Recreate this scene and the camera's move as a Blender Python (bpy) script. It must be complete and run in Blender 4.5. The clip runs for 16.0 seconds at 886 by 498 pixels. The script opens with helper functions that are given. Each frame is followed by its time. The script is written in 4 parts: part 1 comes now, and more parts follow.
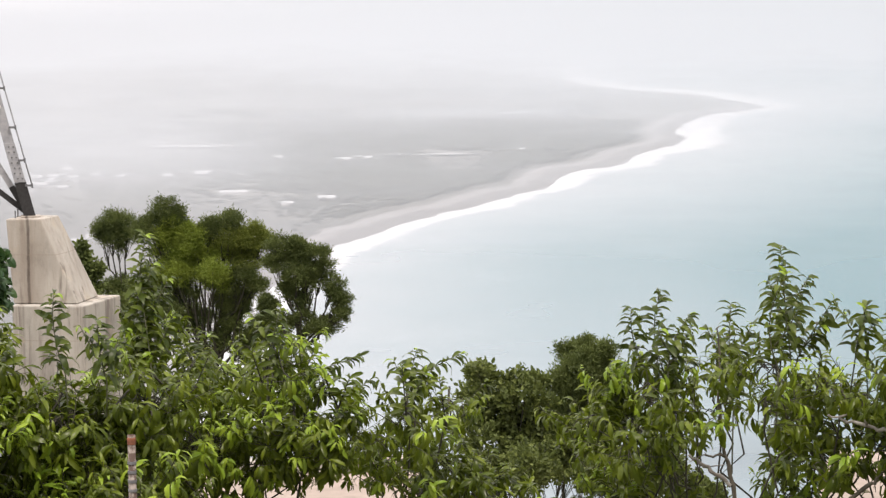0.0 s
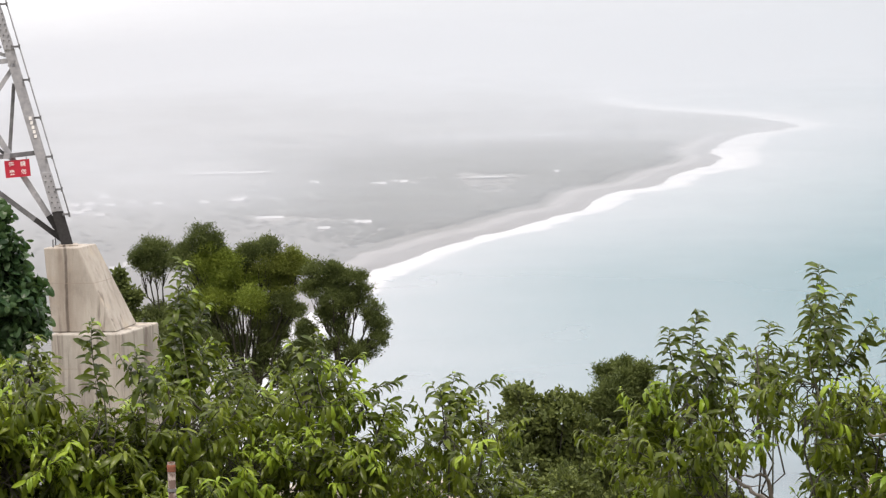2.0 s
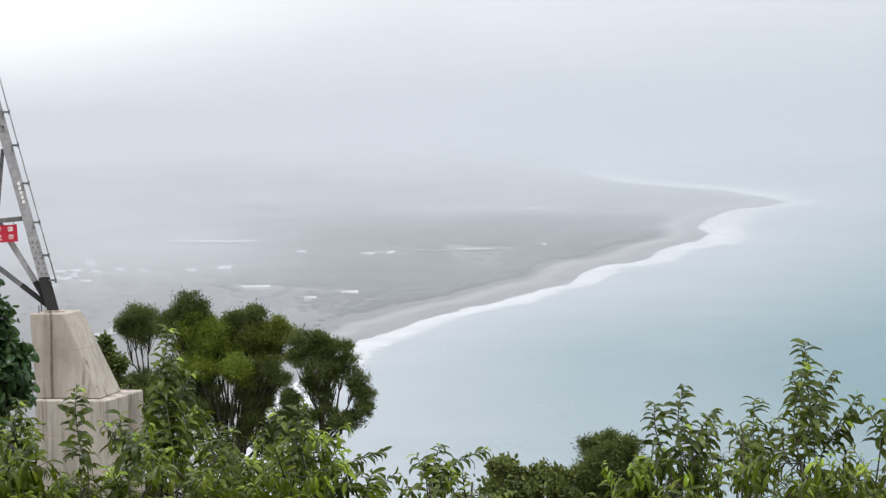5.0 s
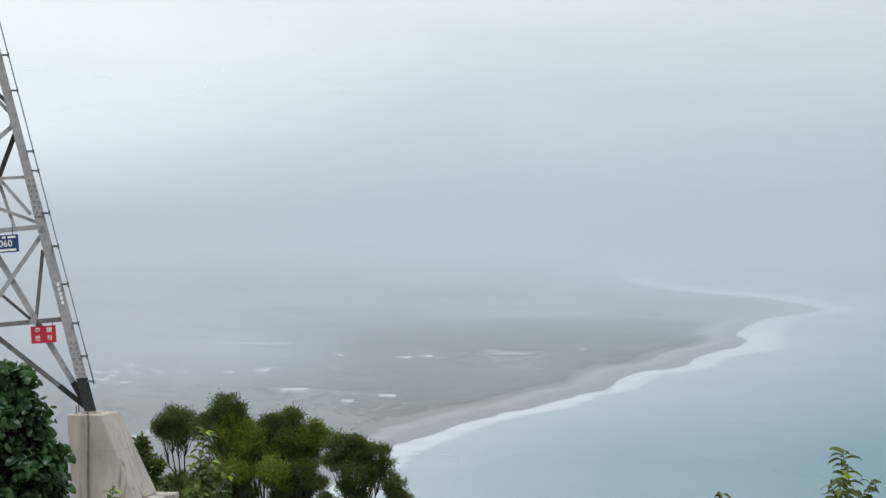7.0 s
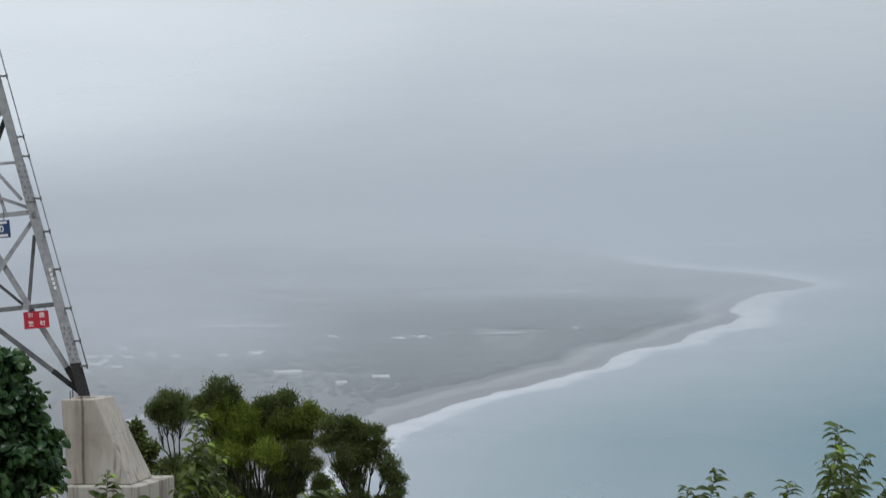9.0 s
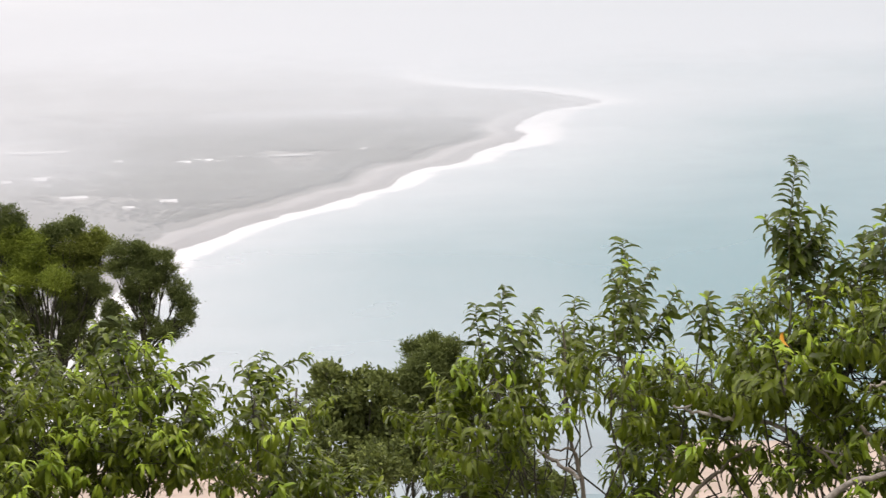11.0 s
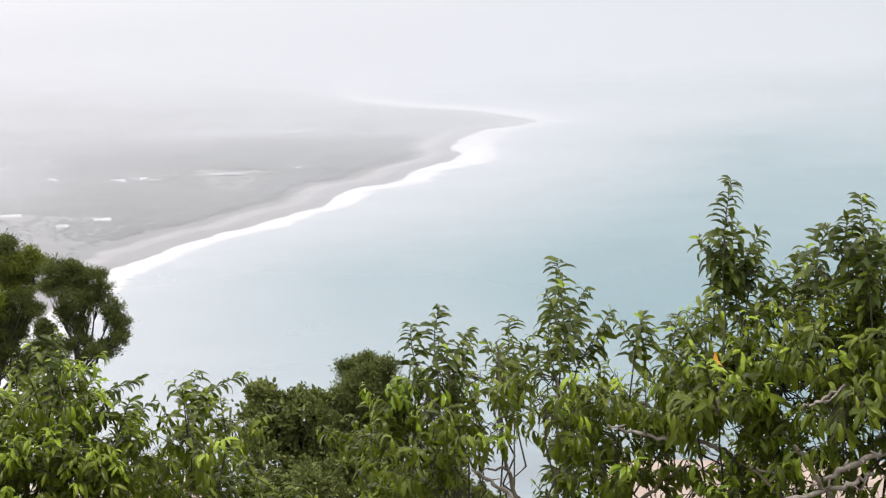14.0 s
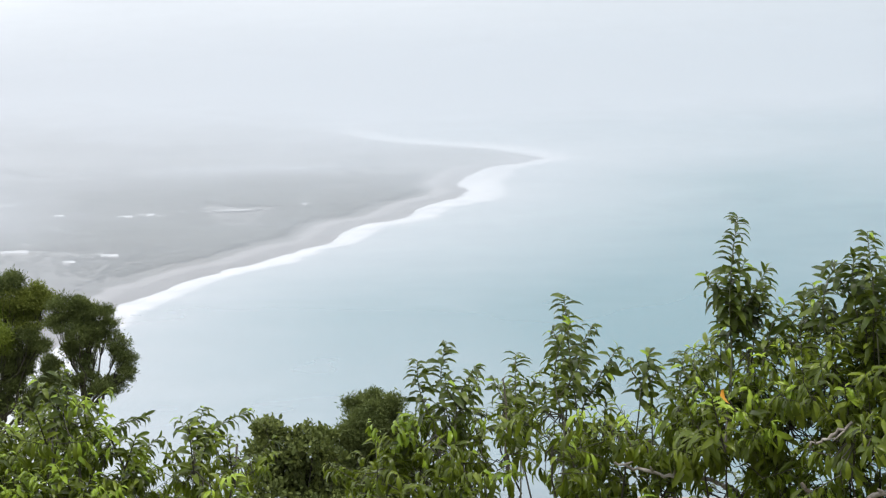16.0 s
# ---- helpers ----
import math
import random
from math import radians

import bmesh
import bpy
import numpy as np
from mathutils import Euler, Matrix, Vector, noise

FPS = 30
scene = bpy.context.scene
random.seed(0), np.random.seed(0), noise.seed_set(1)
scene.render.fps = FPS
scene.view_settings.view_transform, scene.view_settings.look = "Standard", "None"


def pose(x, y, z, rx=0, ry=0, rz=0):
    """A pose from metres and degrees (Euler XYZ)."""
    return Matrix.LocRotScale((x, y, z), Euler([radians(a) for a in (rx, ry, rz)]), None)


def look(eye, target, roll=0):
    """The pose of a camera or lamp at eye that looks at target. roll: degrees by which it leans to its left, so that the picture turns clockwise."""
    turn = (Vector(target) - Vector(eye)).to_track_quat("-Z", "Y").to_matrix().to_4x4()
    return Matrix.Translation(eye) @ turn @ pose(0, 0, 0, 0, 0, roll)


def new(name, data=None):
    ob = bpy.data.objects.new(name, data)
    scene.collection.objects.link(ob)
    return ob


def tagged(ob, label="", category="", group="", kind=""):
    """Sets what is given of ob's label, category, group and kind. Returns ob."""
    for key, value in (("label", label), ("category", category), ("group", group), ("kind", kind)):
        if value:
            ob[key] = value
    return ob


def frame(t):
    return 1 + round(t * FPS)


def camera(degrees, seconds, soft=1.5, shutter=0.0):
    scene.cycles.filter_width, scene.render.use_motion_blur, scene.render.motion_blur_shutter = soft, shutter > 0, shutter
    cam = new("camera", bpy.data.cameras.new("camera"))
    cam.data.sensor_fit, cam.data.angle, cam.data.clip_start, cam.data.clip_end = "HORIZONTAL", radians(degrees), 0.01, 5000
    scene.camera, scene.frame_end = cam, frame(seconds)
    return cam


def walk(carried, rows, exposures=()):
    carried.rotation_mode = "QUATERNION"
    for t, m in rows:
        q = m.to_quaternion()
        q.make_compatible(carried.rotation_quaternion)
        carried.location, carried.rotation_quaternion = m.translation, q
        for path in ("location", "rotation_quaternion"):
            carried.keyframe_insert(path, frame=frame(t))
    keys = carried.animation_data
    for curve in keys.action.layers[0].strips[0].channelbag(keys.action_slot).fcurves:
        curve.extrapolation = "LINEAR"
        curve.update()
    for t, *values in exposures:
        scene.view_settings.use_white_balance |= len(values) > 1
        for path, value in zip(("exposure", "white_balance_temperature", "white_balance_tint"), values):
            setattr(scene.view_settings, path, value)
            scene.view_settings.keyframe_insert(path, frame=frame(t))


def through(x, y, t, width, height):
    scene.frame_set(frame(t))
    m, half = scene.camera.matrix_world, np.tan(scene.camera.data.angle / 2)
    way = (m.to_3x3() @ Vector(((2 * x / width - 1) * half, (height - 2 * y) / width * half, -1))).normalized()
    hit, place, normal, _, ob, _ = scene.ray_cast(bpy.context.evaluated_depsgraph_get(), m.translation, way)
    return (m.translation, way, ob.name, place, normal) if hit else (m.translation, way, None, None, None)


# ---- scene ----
EYE = 275.0  # height of the camera over the sea

# camera: turns on the spot at a hill-top lookout
cam = camera(20.0, 16.0, soft=1.25, shutter=0.3)
TURNS = [
    (0.0, 82.339, 0.438, -1.435), (0.5, 82.589, 0.966, -0.912), (1.0, 82.796, 1.278, -0.625), (1.5, 82.872, 1.301, -0.546),
    (2.0, 82.886, 1.291, -0.697), (2.5, 82.91, 1.17, -1.057), (3.0, 83.091, 0.894, -1.431), (3.2, 83.179, 0.885, -1.559),
    (5.3, 84.879, 0.36, -0.731), (5.5, 85.141, 0.357, -0.563), (6.0, 85.677, 0.136, -0.249), (6.5, 86.254, 0.05, -0.068),
    (7.0, 86.897, 0.0, 0.0), (7.5, 87.441, 0.202, -0.026), (8.0, 87.855, 0.374, -0.084), (8.5, 87.526, 0.465, -0.056),
    (9.0, 86.44, 0.748, -0.228), (9.5, 84.649, 1.075, -0.856), (10.0, 82.955, 1.204, -2.321), (10.2, 82.421, 1.333, -2.951),
    (12.3, 82.28, 0.72, -7.19), (12.5, 82.332, 0.727, -7.269), (13.0, 82.525, 0.751, -7.292), (13.5, 82.583, 0.724, -6.894),
    (14.0, 82.682, 1.054, -6.611), (14.5, 82.758, 1.272, -6.343), (15.0, 82.982, 1.27, -6.21), (15.5, 83.287, 1.013, -6.352),
    (16.0, 83.523, 0.979, -6.448)]
EXPOSURES = [(0.0, 0.82, 6980, 17), (0.6, 0.79, 6950, 16.5), (3.2, 0.76, 6850, 16.5), (5.5, 0.42, 6350, 11), (7.0, 0.15, 6150, 8), (8.5, -0.17, 6050, 9), (9.3, -0.09, 6050, 9), (10.0, 0.48, 6950, 16.5), (10.4, 0.8, 7050, 18), (12.5, 0.82, 7000, 18), (13.2, 0.8, 6850, 17), (14.5, 0.8, 6850, 17), (15.5, 0.74, 6850, 17), (16.0, 0.7, 6450, 12)]
walk(cam, [(t, pose(0, 0, EYE, rx, ry, rz)) for t, rx, ry, rz in TURNS], EXPOSURES)

# ---- overcast daylight ----
world = bpy.data.worlds.new("overcast_sky")
scene.world = world
world.use_nodes = True
nt = world.node_tree
nt.nodes.clear()


def node(tree, kind, **sets):
    n = tree.nodes.new(kind)
    for key, value in sets.items():
        if key in n.inputs.keys():
            n.inputs[key].default_value = value
    return n


SUN_TURN, SUN_HIGH = radians(150), radians(67)
sky = nt.nodes.new("ShaderNodeTexSky")
sky.sky_type, sky.sun_disc, sky.sun_elevation, sky.sun_rotation = "NISHITA", False, SUN_HIGH, SUN_TURN
sky.dust_density, sky.air_density = 4.0, 1.0
sky_light = node(nt, "ShaderNodeBackground", Strength=0.03)
nt.links.new(sky.outputs[0], sky_light.inputs[0])
tc = nt.nodes.new("ShaderNodeTexCoord")
sep = nt.nodes.new("ShaderNodeSeparateXYZ")
nt.links.new(tc.outputs["Generated"], sep.inputs[0])
cloud = node(nt, "ShaderNodeTexNoise", Scale=3.0, Detail=3.0, Roughness=0.5)
nt.links.new(tc.outputs["Generated"], cloud.inputs["Vector"])
mixz = node(nt, "ShaderNodeMath")
mixz.operation = "MULTIPLY_ADD"
mixz.inputs[1].default_value = 0.05
nt.links.new(cloud.outputs[0], mixz.inputs[0])
nt.links.new(sep.outputs[2], mixz.inputs[2])
ramp = nt.nodes.new("ShaderNodeValToRGB")
el = ramp.color_ramp.elements
el[0].position, el[0].color = 0.0, (0.93, 0.98, 1.0, 1)
el[1].position, el[1].color = 1.0, (0.95, 0.97, 1.0, 1)
e = el.new(0.10)
e.color = (0.98, 1.0, 1.0, 1)
e = el.new(0.35)
e.color = (1.0, 1.0, 1.0, 1)
glow = nt.nodes.new("ShaderNodeVectorMath")
glow.operation = "DOT_PRODUCT"
glow.inputs[1].default_value = (-0.72, 0.34, 0.6)
nt.links.new(tc.outputs["Generated"], glow.inputs[0])
toward = node(nt, "ShaderNodeMath")
toward.operation = "MULTIPLY_ADD"
toward.inputs[1].default_value, toward.inputs[2].default_value = 0.9, 0.49
nt.links.new(glow.outputs["Value"], toward.inputs[0])
floor_ = node(nt, "ShaderNodeMath")
floor_.operation = "MAXIMUM"
floor_.inputs[1].default_value = 0.32
nt.links.new(toward.outputs[0], floor_.inputs[0])
nt.links.new(mixz.outputs[0], ramp.inputs[0])
deck = node(nt, "ShaderNodeBackground", Strength=0.8)
nt.links.new(ramp.outputs[0], deck.inputs[0])
nt.links.new(floor_.outputs[0], deck.inputs[1])
both = nt.nodes.new("ShaderNodeAddShader")
nt.links.new(sky_light.outputs[0], both.inputs[0])
nt.links.new(deck.outputs[0], both.inputs[1])
out = nt.nodes.new("ShaderNodeOutputWorld")
nt.links.new(both.outputs[0], out.inputs[0])

sun = new("sun", bpy.data.lights.new("sun", "SUN"))
sun.data.energy, sun.data.angle, sun.data.color = 2.0, radians(14), (1.0, 0.96, 0.9)
sun.matrix_world = look((math.sin(SUN_TURN) * math.cos(SUN_HIGH), math.cos(SUN_TURN) * math.cos(SUN_HIGH), math.sin(SUN_HIGH)), (0, 0, 0))


# ---- materials ----
class Shade:
    """A node material with short calls."""

    def __init__(self, name):
        self.m = bpy.data.materials.new(name)
        self.m.use_nodes = True
        self.t = self.m.node_tree
        self.t.nodes.clear()
        self.out = self.t.nodes.new("ShaderNodeOutputMaterial")
        self.coord = self.t.nodes.new("ShaderNodeTexCoord")

    def n(self, kind, **sets):
        return node(self.t, kind, **sets)

    def link(self, a, b):
        self.t.links.new(a, b)

    def noise(self, scale, detail=4.0, rough=0.6, stretch=None, distortion=0.0):
        k = self.n("ShaderNodeTexNoise", Scale=scale, Detail=detail, Roughness=rough, Distortion=distortion)
        src = self.coord.outputs["Object"]
        if stretch:
            mp = self.n("ShaderNodeMapping")
            mp.inputs["Scale"].default_value = stretch
            self.link(src, mp.inputs[0])
            src = mp.outputs[0]
        self.link(src, k.inputs["Vector"])
        return k.outputs[0]

    def ramp(self, fac, *stops):
        r = self.n("ShaderNodeValToRGB")
        els = r.color_ramp.elements
        for i, (p, c) in enumerate(stops):
            e = els[i] if i < 2 else els.new(p)
            e.position, e.color = p, (*c, 1) if len(c) == 3 else c
        self.link(fac, r.inputs[0])
        return r.outputs[0]

    def mix(self, fac, a, b, how="MIX"):
        k = self.n("ShaderNodeMix")
        k.data_type, k.blend_type = "RGBA", how
        for v, i in ((fac, 0), (a, 6), (b, 7)):
            if isinstance(v, (int, float)):
                k.inputs[i].default_value = v
            elif isinstance(v, tuple):
                k.inputs[i].default_value = (*v, 1)
            else:
                self.link(v, k.inputs[i])
        return k.outputs[2]

    def math(self, how, a, b=0.0, c=0.0):
        k = self.n("ShaderNodeMath")
        k.operation = how
        for i, v in enumerate((a, b, c)):
            if isinstance(v, (int, float)):
                k.inputs[i].default_value = v
            else:
                self.link(v, k.inputs[i])
        return k.outputs[0]

    def attr(self, name):
        k = self.n("ShaderNodeAttribute")
        k.attribute_name = name
        return k.outputs["Fac"]

    def bump(self, height, strength, distance):
        k = self.n("ShaderNodeBump", Strength=strength, Distance=distance)
        self.link(height, k.inputs["Height"])
        return k.outputs[0]

    def done(self, color, rough=0.7, metal=0.0, bump=None, spec=0.5):
        b = self.n("ShaderNodeBsdfPrincipled", Metallic=metal)
        b.inputs["Specular IOR Level"].default_value = spec
        for v, i in ((color, "Base Color"), (rough, "Roughness")):
            if isinstance(v, (int, float)):
                b.inputs[i].default_value = v
            elif isinstance(v, tuple):
                b.inputs[i].default_value = (*v, 1)
            else:
                self.link(v, b.inputs[i])
        if bump:
            self.link(bump, b.inputs["Normal"])
        self.link(b.outputs[0], self.out.inputs[0])
        return self.m


def leaf_material(name, dark, mid, light, through, gloss=0.34, single=False, tuft=0.0):
    """A leaf: front sheen, colour that varies from leaf to leaf, light that comes through the blade."""
    s = Shade(name)
    if single:
        rnd = s.n("ShaderNodeObjectInfo").outputs["Random"]
    else:
        rnd = s.n("ShaderNodeNewGeometry").outputs["Random Per Island"]
    col = s.ramp(rnd, (0.0, dark), (1.0, light), (0.5, mid))
    big = s.noise(1.3, 2.0)
    col = s.mix(s.ramp(big, (0.35, (0, 0, 0)), (0.7, (0.45, 0.45, 0.45))), col, light)
    if tuft:
        # whole tufts that are older or younger than their neighbours
        age = s.noise(tuft, 3.0, 0.55)
        col = s.mix(s.ramp(age, (0.36, (0.75, 0.75, 0.75)), (0.52, (0, 0, 0))), col, dark)
        col = s.mix(s.ramp(age, (0.54, (0, 0, 0)), (0.68, (0.7, 0.7, 0.7))), col, light)
    fine = s.noise(60.0, 3.0)
    col = s.mix(s.math("MULTIPLY", fine, 0.35), col, dark)
    b = s.n("ShaderNodeBsdfPrincipled", Roughness=gloss)
    b.inputs["Specular IOR Level"].default_value = 0.22
    s.link(col, b.inputs["Base Color"])
    tr = s.n("ShaderNodeBsdfTranslucent")
    s.link(s.mix(0.6, col, through), tr.inputs[0])
    k = s.n("ShaderNodeMixShader", Fac=0.3)
    k.inputs[0].default_value = 0.25
    s.link(b.outputs[0], k.inputs[1])
    s.link(tr.outputs[0], k.inputs[2])
    s.link(k.outputs[0], s.out.inputs[0])
    return s.m


LEAF = leaf_material("fruit_leaf", (0.013, 0.024, 0.004), (0.05, 0.078, 0.008), (0.145, 0.186, 0.016), (0.26, 0.36, 0.025))
LEAF_ONE = leaf_material("fruit_leaf_single", (0.016, 0.028, 0.006), (0.04, 0.062, 0.009), (0.1, 0.135, 0.02), (0.24, 0.31, 0.03), 0.4, single=True)
LEAF_YOUNG = leaf_material("young_leaf", (0.10, 0.175, 0.016), (0.17, 0.26, 0.022), (0.26, 0.35, 0.035), (0.38, 0.47, 0.04))
LEAF_BROAD = leaf_material("broad_leaf", (0.016, 0.04, 0.018), (0.034, 0.074, 0.03), (0.065, 0.115, 0.045), (0.10, 0.19, 0.04), 0.34)
LEAF_FINE = leaf_material("fine_leaf_dark", (0.05, 0.07, 0.022), (0.076, 0.1, 0.03), (0.115, 0.145, 0.042), (0.16, 0.2, 0.04), 0.6, tuft=2.2)
LEAF_DUSK = leaf_material("fine_leaf_mid", (0.085, 0.11, 0.022), (0.12, 0.152, 0.028), (0.175, 0.21, 0.04), (0.19, 0.23, 0.034), 0.6, tuft=2.2)
LEAF_OLIVE = leaf_material("fine_leaf_olive", (0.098, 0.14, 0.02), (0.145, 0.196, 0.027), (0.215, 0.272, 0.04), (0.25, 0.32, 0.04), 0.6, tuft=2.2)
LEAF_SCRUB = leaf_material("scrub_leaf", (0.024, 0.036, 0.012), (0.062, 0.086, 0.022), (0.17, 0.205, 0.058), (0.16, 0.2, 0.04), 0.6)

s = Shade("orange_leaf")
ORANGE = s.done(s.ramp(s.noise(30.0), (0.3, (0.33, 0.13, 0.01)), (0.7, (0.46, 0.24, 0.02))), 0.5)

s = Shade("bark")
n1 = s.noise(14.0, 6.0, 0.7, (1, 1, 0.25))
BARK = s.done(s.ramp(n1, (0.3, (0.04, 0.036, 0.028)), (0.62, (0.12, 0.105, 0.08)), (0.8, (0.22, 0.195, 0.16))), 0.9, bump=s.bump(n1, 0.6, 0.01))
s = Shade("pale_bark")
n1 = s.noise(16.0, 6.0, 0.7)
PALE_BARK = s.done(s.ramp(n1, (0.3, (0.07, 0.062, 0.052)), (0.52, (0.19, 0.175, 0.152)), (0.7, (0.38, 0.365, 0.335))), 0.9, bump=s.bump(n1, 0.8, 0.012))
s = Shade("twig_bark")
TWIG = s.done(s.ramp(s.noise(20.0), (0.3, (0.02, 0.02, 0.013)), (0.7, (0.05, 0.046, 0.032))), 0.85)
s = Shade("green_stem")
STEM = s.done(s.ramp(s.noise(25.0), (0.3, (0.05, 0.055, 0.03)), (0.7, (0.12, 0.125, 0.07))), 0.6)

def concrete(name, low, high_, streaks, run_amount):
    """Cast concrete: blotches, grain, brown run-off streaks, board joints, one long rust run and shade painted around
    it.
    """
    s = Shade(name)
    grain = s.noise(26.0, 5.0, 0.6)
    patch = s.noise(1.4, 3.0, 0.5)
    col = s.ramp(patch, (0.3, low), (0.7, high_))
    stain = s.noise(2.2, 5.0, 0.65, (3.6, 3.6, 0.12))
    col = s.mix(s.ramp(stain, (0.48, (0, 0, 0)), (0.74, (0.5, 0.5, 0.5))), col, (0.20, 0.155, 0.12))
    col = s.mix(s.math("MULTIPLY", grain, 0.3), col, high_)
    drip = s.noise(1.0, 5.0, 0.65, (5.0, 5.0, 0.35), 0.6)
    col = s.mix(s.ramp(drip, (0.62 - 0.1 * streaks, (0, 0, 0)), (0.7 - 0.06 * streaks, (0.75, 0.75, 0.75))), col, (0.115, 0.095, 0.08))
    bloom = s.noise(3.2, 4.0, 0.6, (1, 1, 0.7))
    col = s.mix(s.ramp(bloom, (0.56, (0, 0, 0)), (0.72, (0.5, 0.5, 0.5))), col, (0.44, 0.37, 0.27))
    grime = s.noise(5.0, 5.0, 0.7, (1, 1, 0.45))
    col = s.mix(s.ramp(grime, (0.5, (0, 0, 0)), (0.74, (0.5, 0.5, 0.5))), col, (0.17, 0.155, 0.138))
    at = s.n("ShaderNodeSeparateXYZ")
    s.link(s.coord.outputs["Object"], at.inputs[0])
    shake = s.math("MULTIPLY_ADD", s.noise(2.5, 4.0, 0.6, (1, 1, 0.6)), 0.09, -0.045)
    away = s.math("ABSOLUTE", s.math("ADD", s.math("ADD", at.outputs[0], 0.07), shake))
    # brown stain around the rust run, widened to paint the front face's shade
    stain_and_shade = s.ramp(away, (0.06, (0.95, 0.95, 0.95)), (0.36, (0, 0, 0)))
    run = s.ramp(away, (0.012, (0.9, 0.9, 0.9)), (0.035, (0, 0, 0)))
    col = s.mix(s.math("MULTIPLY", s.math("MULTIPLY", stain_and_shade, run_amount), s.noise(7.0, 3.0, 0.6, (1, 1, 0.2))), col, (0.15, 0.115, 0.085))
    col = s.mix(s.math("MULTIPLY", s.math("MULTIPLY", run, run_amount), s.math("MULTIPLY_ADD", s.noise(5.0, 3.0), 0.8, 0.45)), col, (0.055, 0.042, 0.034))
    joint = s.math("LESS_THAN", s.math("PINGPONG", s.math("ADD", at.outputs[2], 0.62), 0.7), 0.006)
    col = s.mix(s.math("MULTIPLY", joint, 0.5), col, (0.22, 0.18, 0.15))
    return s.done(col, 0.9, bump=s.bump(grain, 0.35, 0.01))


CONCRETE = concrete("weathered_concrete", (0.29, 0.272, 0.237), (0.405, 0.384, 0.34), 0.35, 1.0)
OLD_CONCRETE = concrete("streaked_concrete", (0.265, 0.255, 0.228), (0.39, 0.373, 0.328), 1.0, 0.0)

s = Shade("galvanised_steel")
zinc = s.noise(9.0, 4.0, 0.6)
GALV = s.done(s.ramp(zinc, (0.3, (0.25, 0.26, 0.28)), (0.7, (0.38, 0.39, 0.41))), s.math("MULTIPLY_ADD", zinc, 0.2, 0.45), 0.2)
# darker copy of the zinc: shade put into brace colour, also on small fittings
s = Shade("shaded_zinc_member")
GALV_DULL_SHADED = s.done(s.ramp(s.noise(9.0), (0.3, (0.10, 0.105, 0.112)), (0.7, (0.18, 0.185, 0.195))), 0.6, 0.2)
s = Shade("tar_coat_and_shade")
TAR_AND_SHADE = s.done(s.ramp(s.noise(18.0), (0.3, (0.010, 0.010, 0.011)), (0.7, (0.03, 0.03, 0.032))), 0.55)
s = Shade("red_enamel")
RED = s.done(s.ramp(s.noise(6.0), (0.3, (0.38, 0.018, 0.04)), (0.7, (0.45, 0.028, 0.052))), 0.35)
s = Shade("blue_enamel")
BLUE = s.done(s.ramp(s.noise(6.0), (0.3, (0.016, 0.045, 0.13)), (0.7, (0.025, 0.06, 0.16))), 0.35)
s = Shade("white_enamel")
WHITE = s.done(s.ramp(s.noise(8.0), (0.3, (0.70, 0.70, 0.69)), (0.7, (0.80, 0.80, 0.79))), 0.4)
s = Shade("rusty_tape")
RUST = s.done(s.ramp(s.noise(30.0), (0.35, (0.09, 0.04, 0.022)), (0.65, (0.24, 0.08, 0.04))), 0.8)
s = Shade("grey_post")
POST = s.done(s.ramp(s.noise(40.0), (0.42, (0.07, 0.045, 0.034)), (0.6, (0.24, 0.21, 0.185))), 0.85)
s = Shade("white_sheet_roof")
ROOF = s.done(s.ramp(s.noise(0.15), (0.3, (0.25, 0.257, 0.265)), (0.7, (0.4, 0.41, 0.42))), 0.7)
s = Shade("pale_render_wall")
WALL = s.done(s.ramp(s.noise(0.2), (0.3, (0.42, 0.42, 0.41)), (0.7, (0.58, 0.575, 0.565))), 0.8)
s = Shade("dark_opening")
DARK = s.done(s.ramp(s.noise(1.0), (0.3, (0.03, 0.03, 0.035)), (0.7, (0.05, 0.05, 0.055))), 0.3)
s = Shade("far_canopy")
CANOPY = s.done(s.ramp(s.noise(0.03, 5.0), (0.3, (0.044, 0.047, 0.041)), (0.7, (0.068, 0.072, 0.06))), 0.95)
s = Shade("pond_water")
POND = s.done(s.ramp(s.noise(0.01), (0.3, (0.2, 0.204, 0.204)), (0.7, (0.3, 0.304, 0.304))), 0.6, spec=0.2)

# ground: scrub and earth on the hill, farmland on the plain, grey sand by the shore
s = Shade("ground")
shore = s.attr("shore")
field = s.noise(0.006, 4.0, 0.55, (1.0, 0.45, 1.0))
spots = s.noise(0.035, 5.0, 0.65)
land = s.ramp(field, (0.38, (0.064, 0.066, 0.06)), (0.64, (0.102, 0.103, 0.095)))
land = s.mix(s.ramp(spots, (0.4, (0, 0, 0)), (0.8, (0.55, 0.55, 0.55))), land, (0.115, 0.115, 0.104))
edge = s.math("MULTIPLY_ADD", s.math("SUBTRACT", s.noise(0.014, 4.0, 0.6), 0.5), 18.0, shore)
sand = s.ramp(s.noise(0.05, 4.0), (0.3, (0.15, 0.15, 0.149)), (0.7, (0.205, 0.205, 0.203)))
wet = s.mix(s.ramp(s.math("DIVIDE", edge, 100.0), (0.22, (0, 0, 0)), (0.27, (1, 1, 1))), (0.128, 0.128, 0.127), sand)
col = s.mix(s.ramp(s.math("DIVIDE", edge, 100.0), (0.40, (0, 0, 0)), (0.45, (1, 1, 1))), wet, land)
hill = s.attr("hill")
dirt = s.ramp(s.noise(0.8, 6.0, 0.65), (0.35, (0.07, 0.085, 0.035)), (0.6, (0.17, 0.14, 0.095)))
col = s.mix(hill, col, dirt)
GROUND = s.done(col, 0.95, bump=s.bump(spots, 0.4, 2.0))

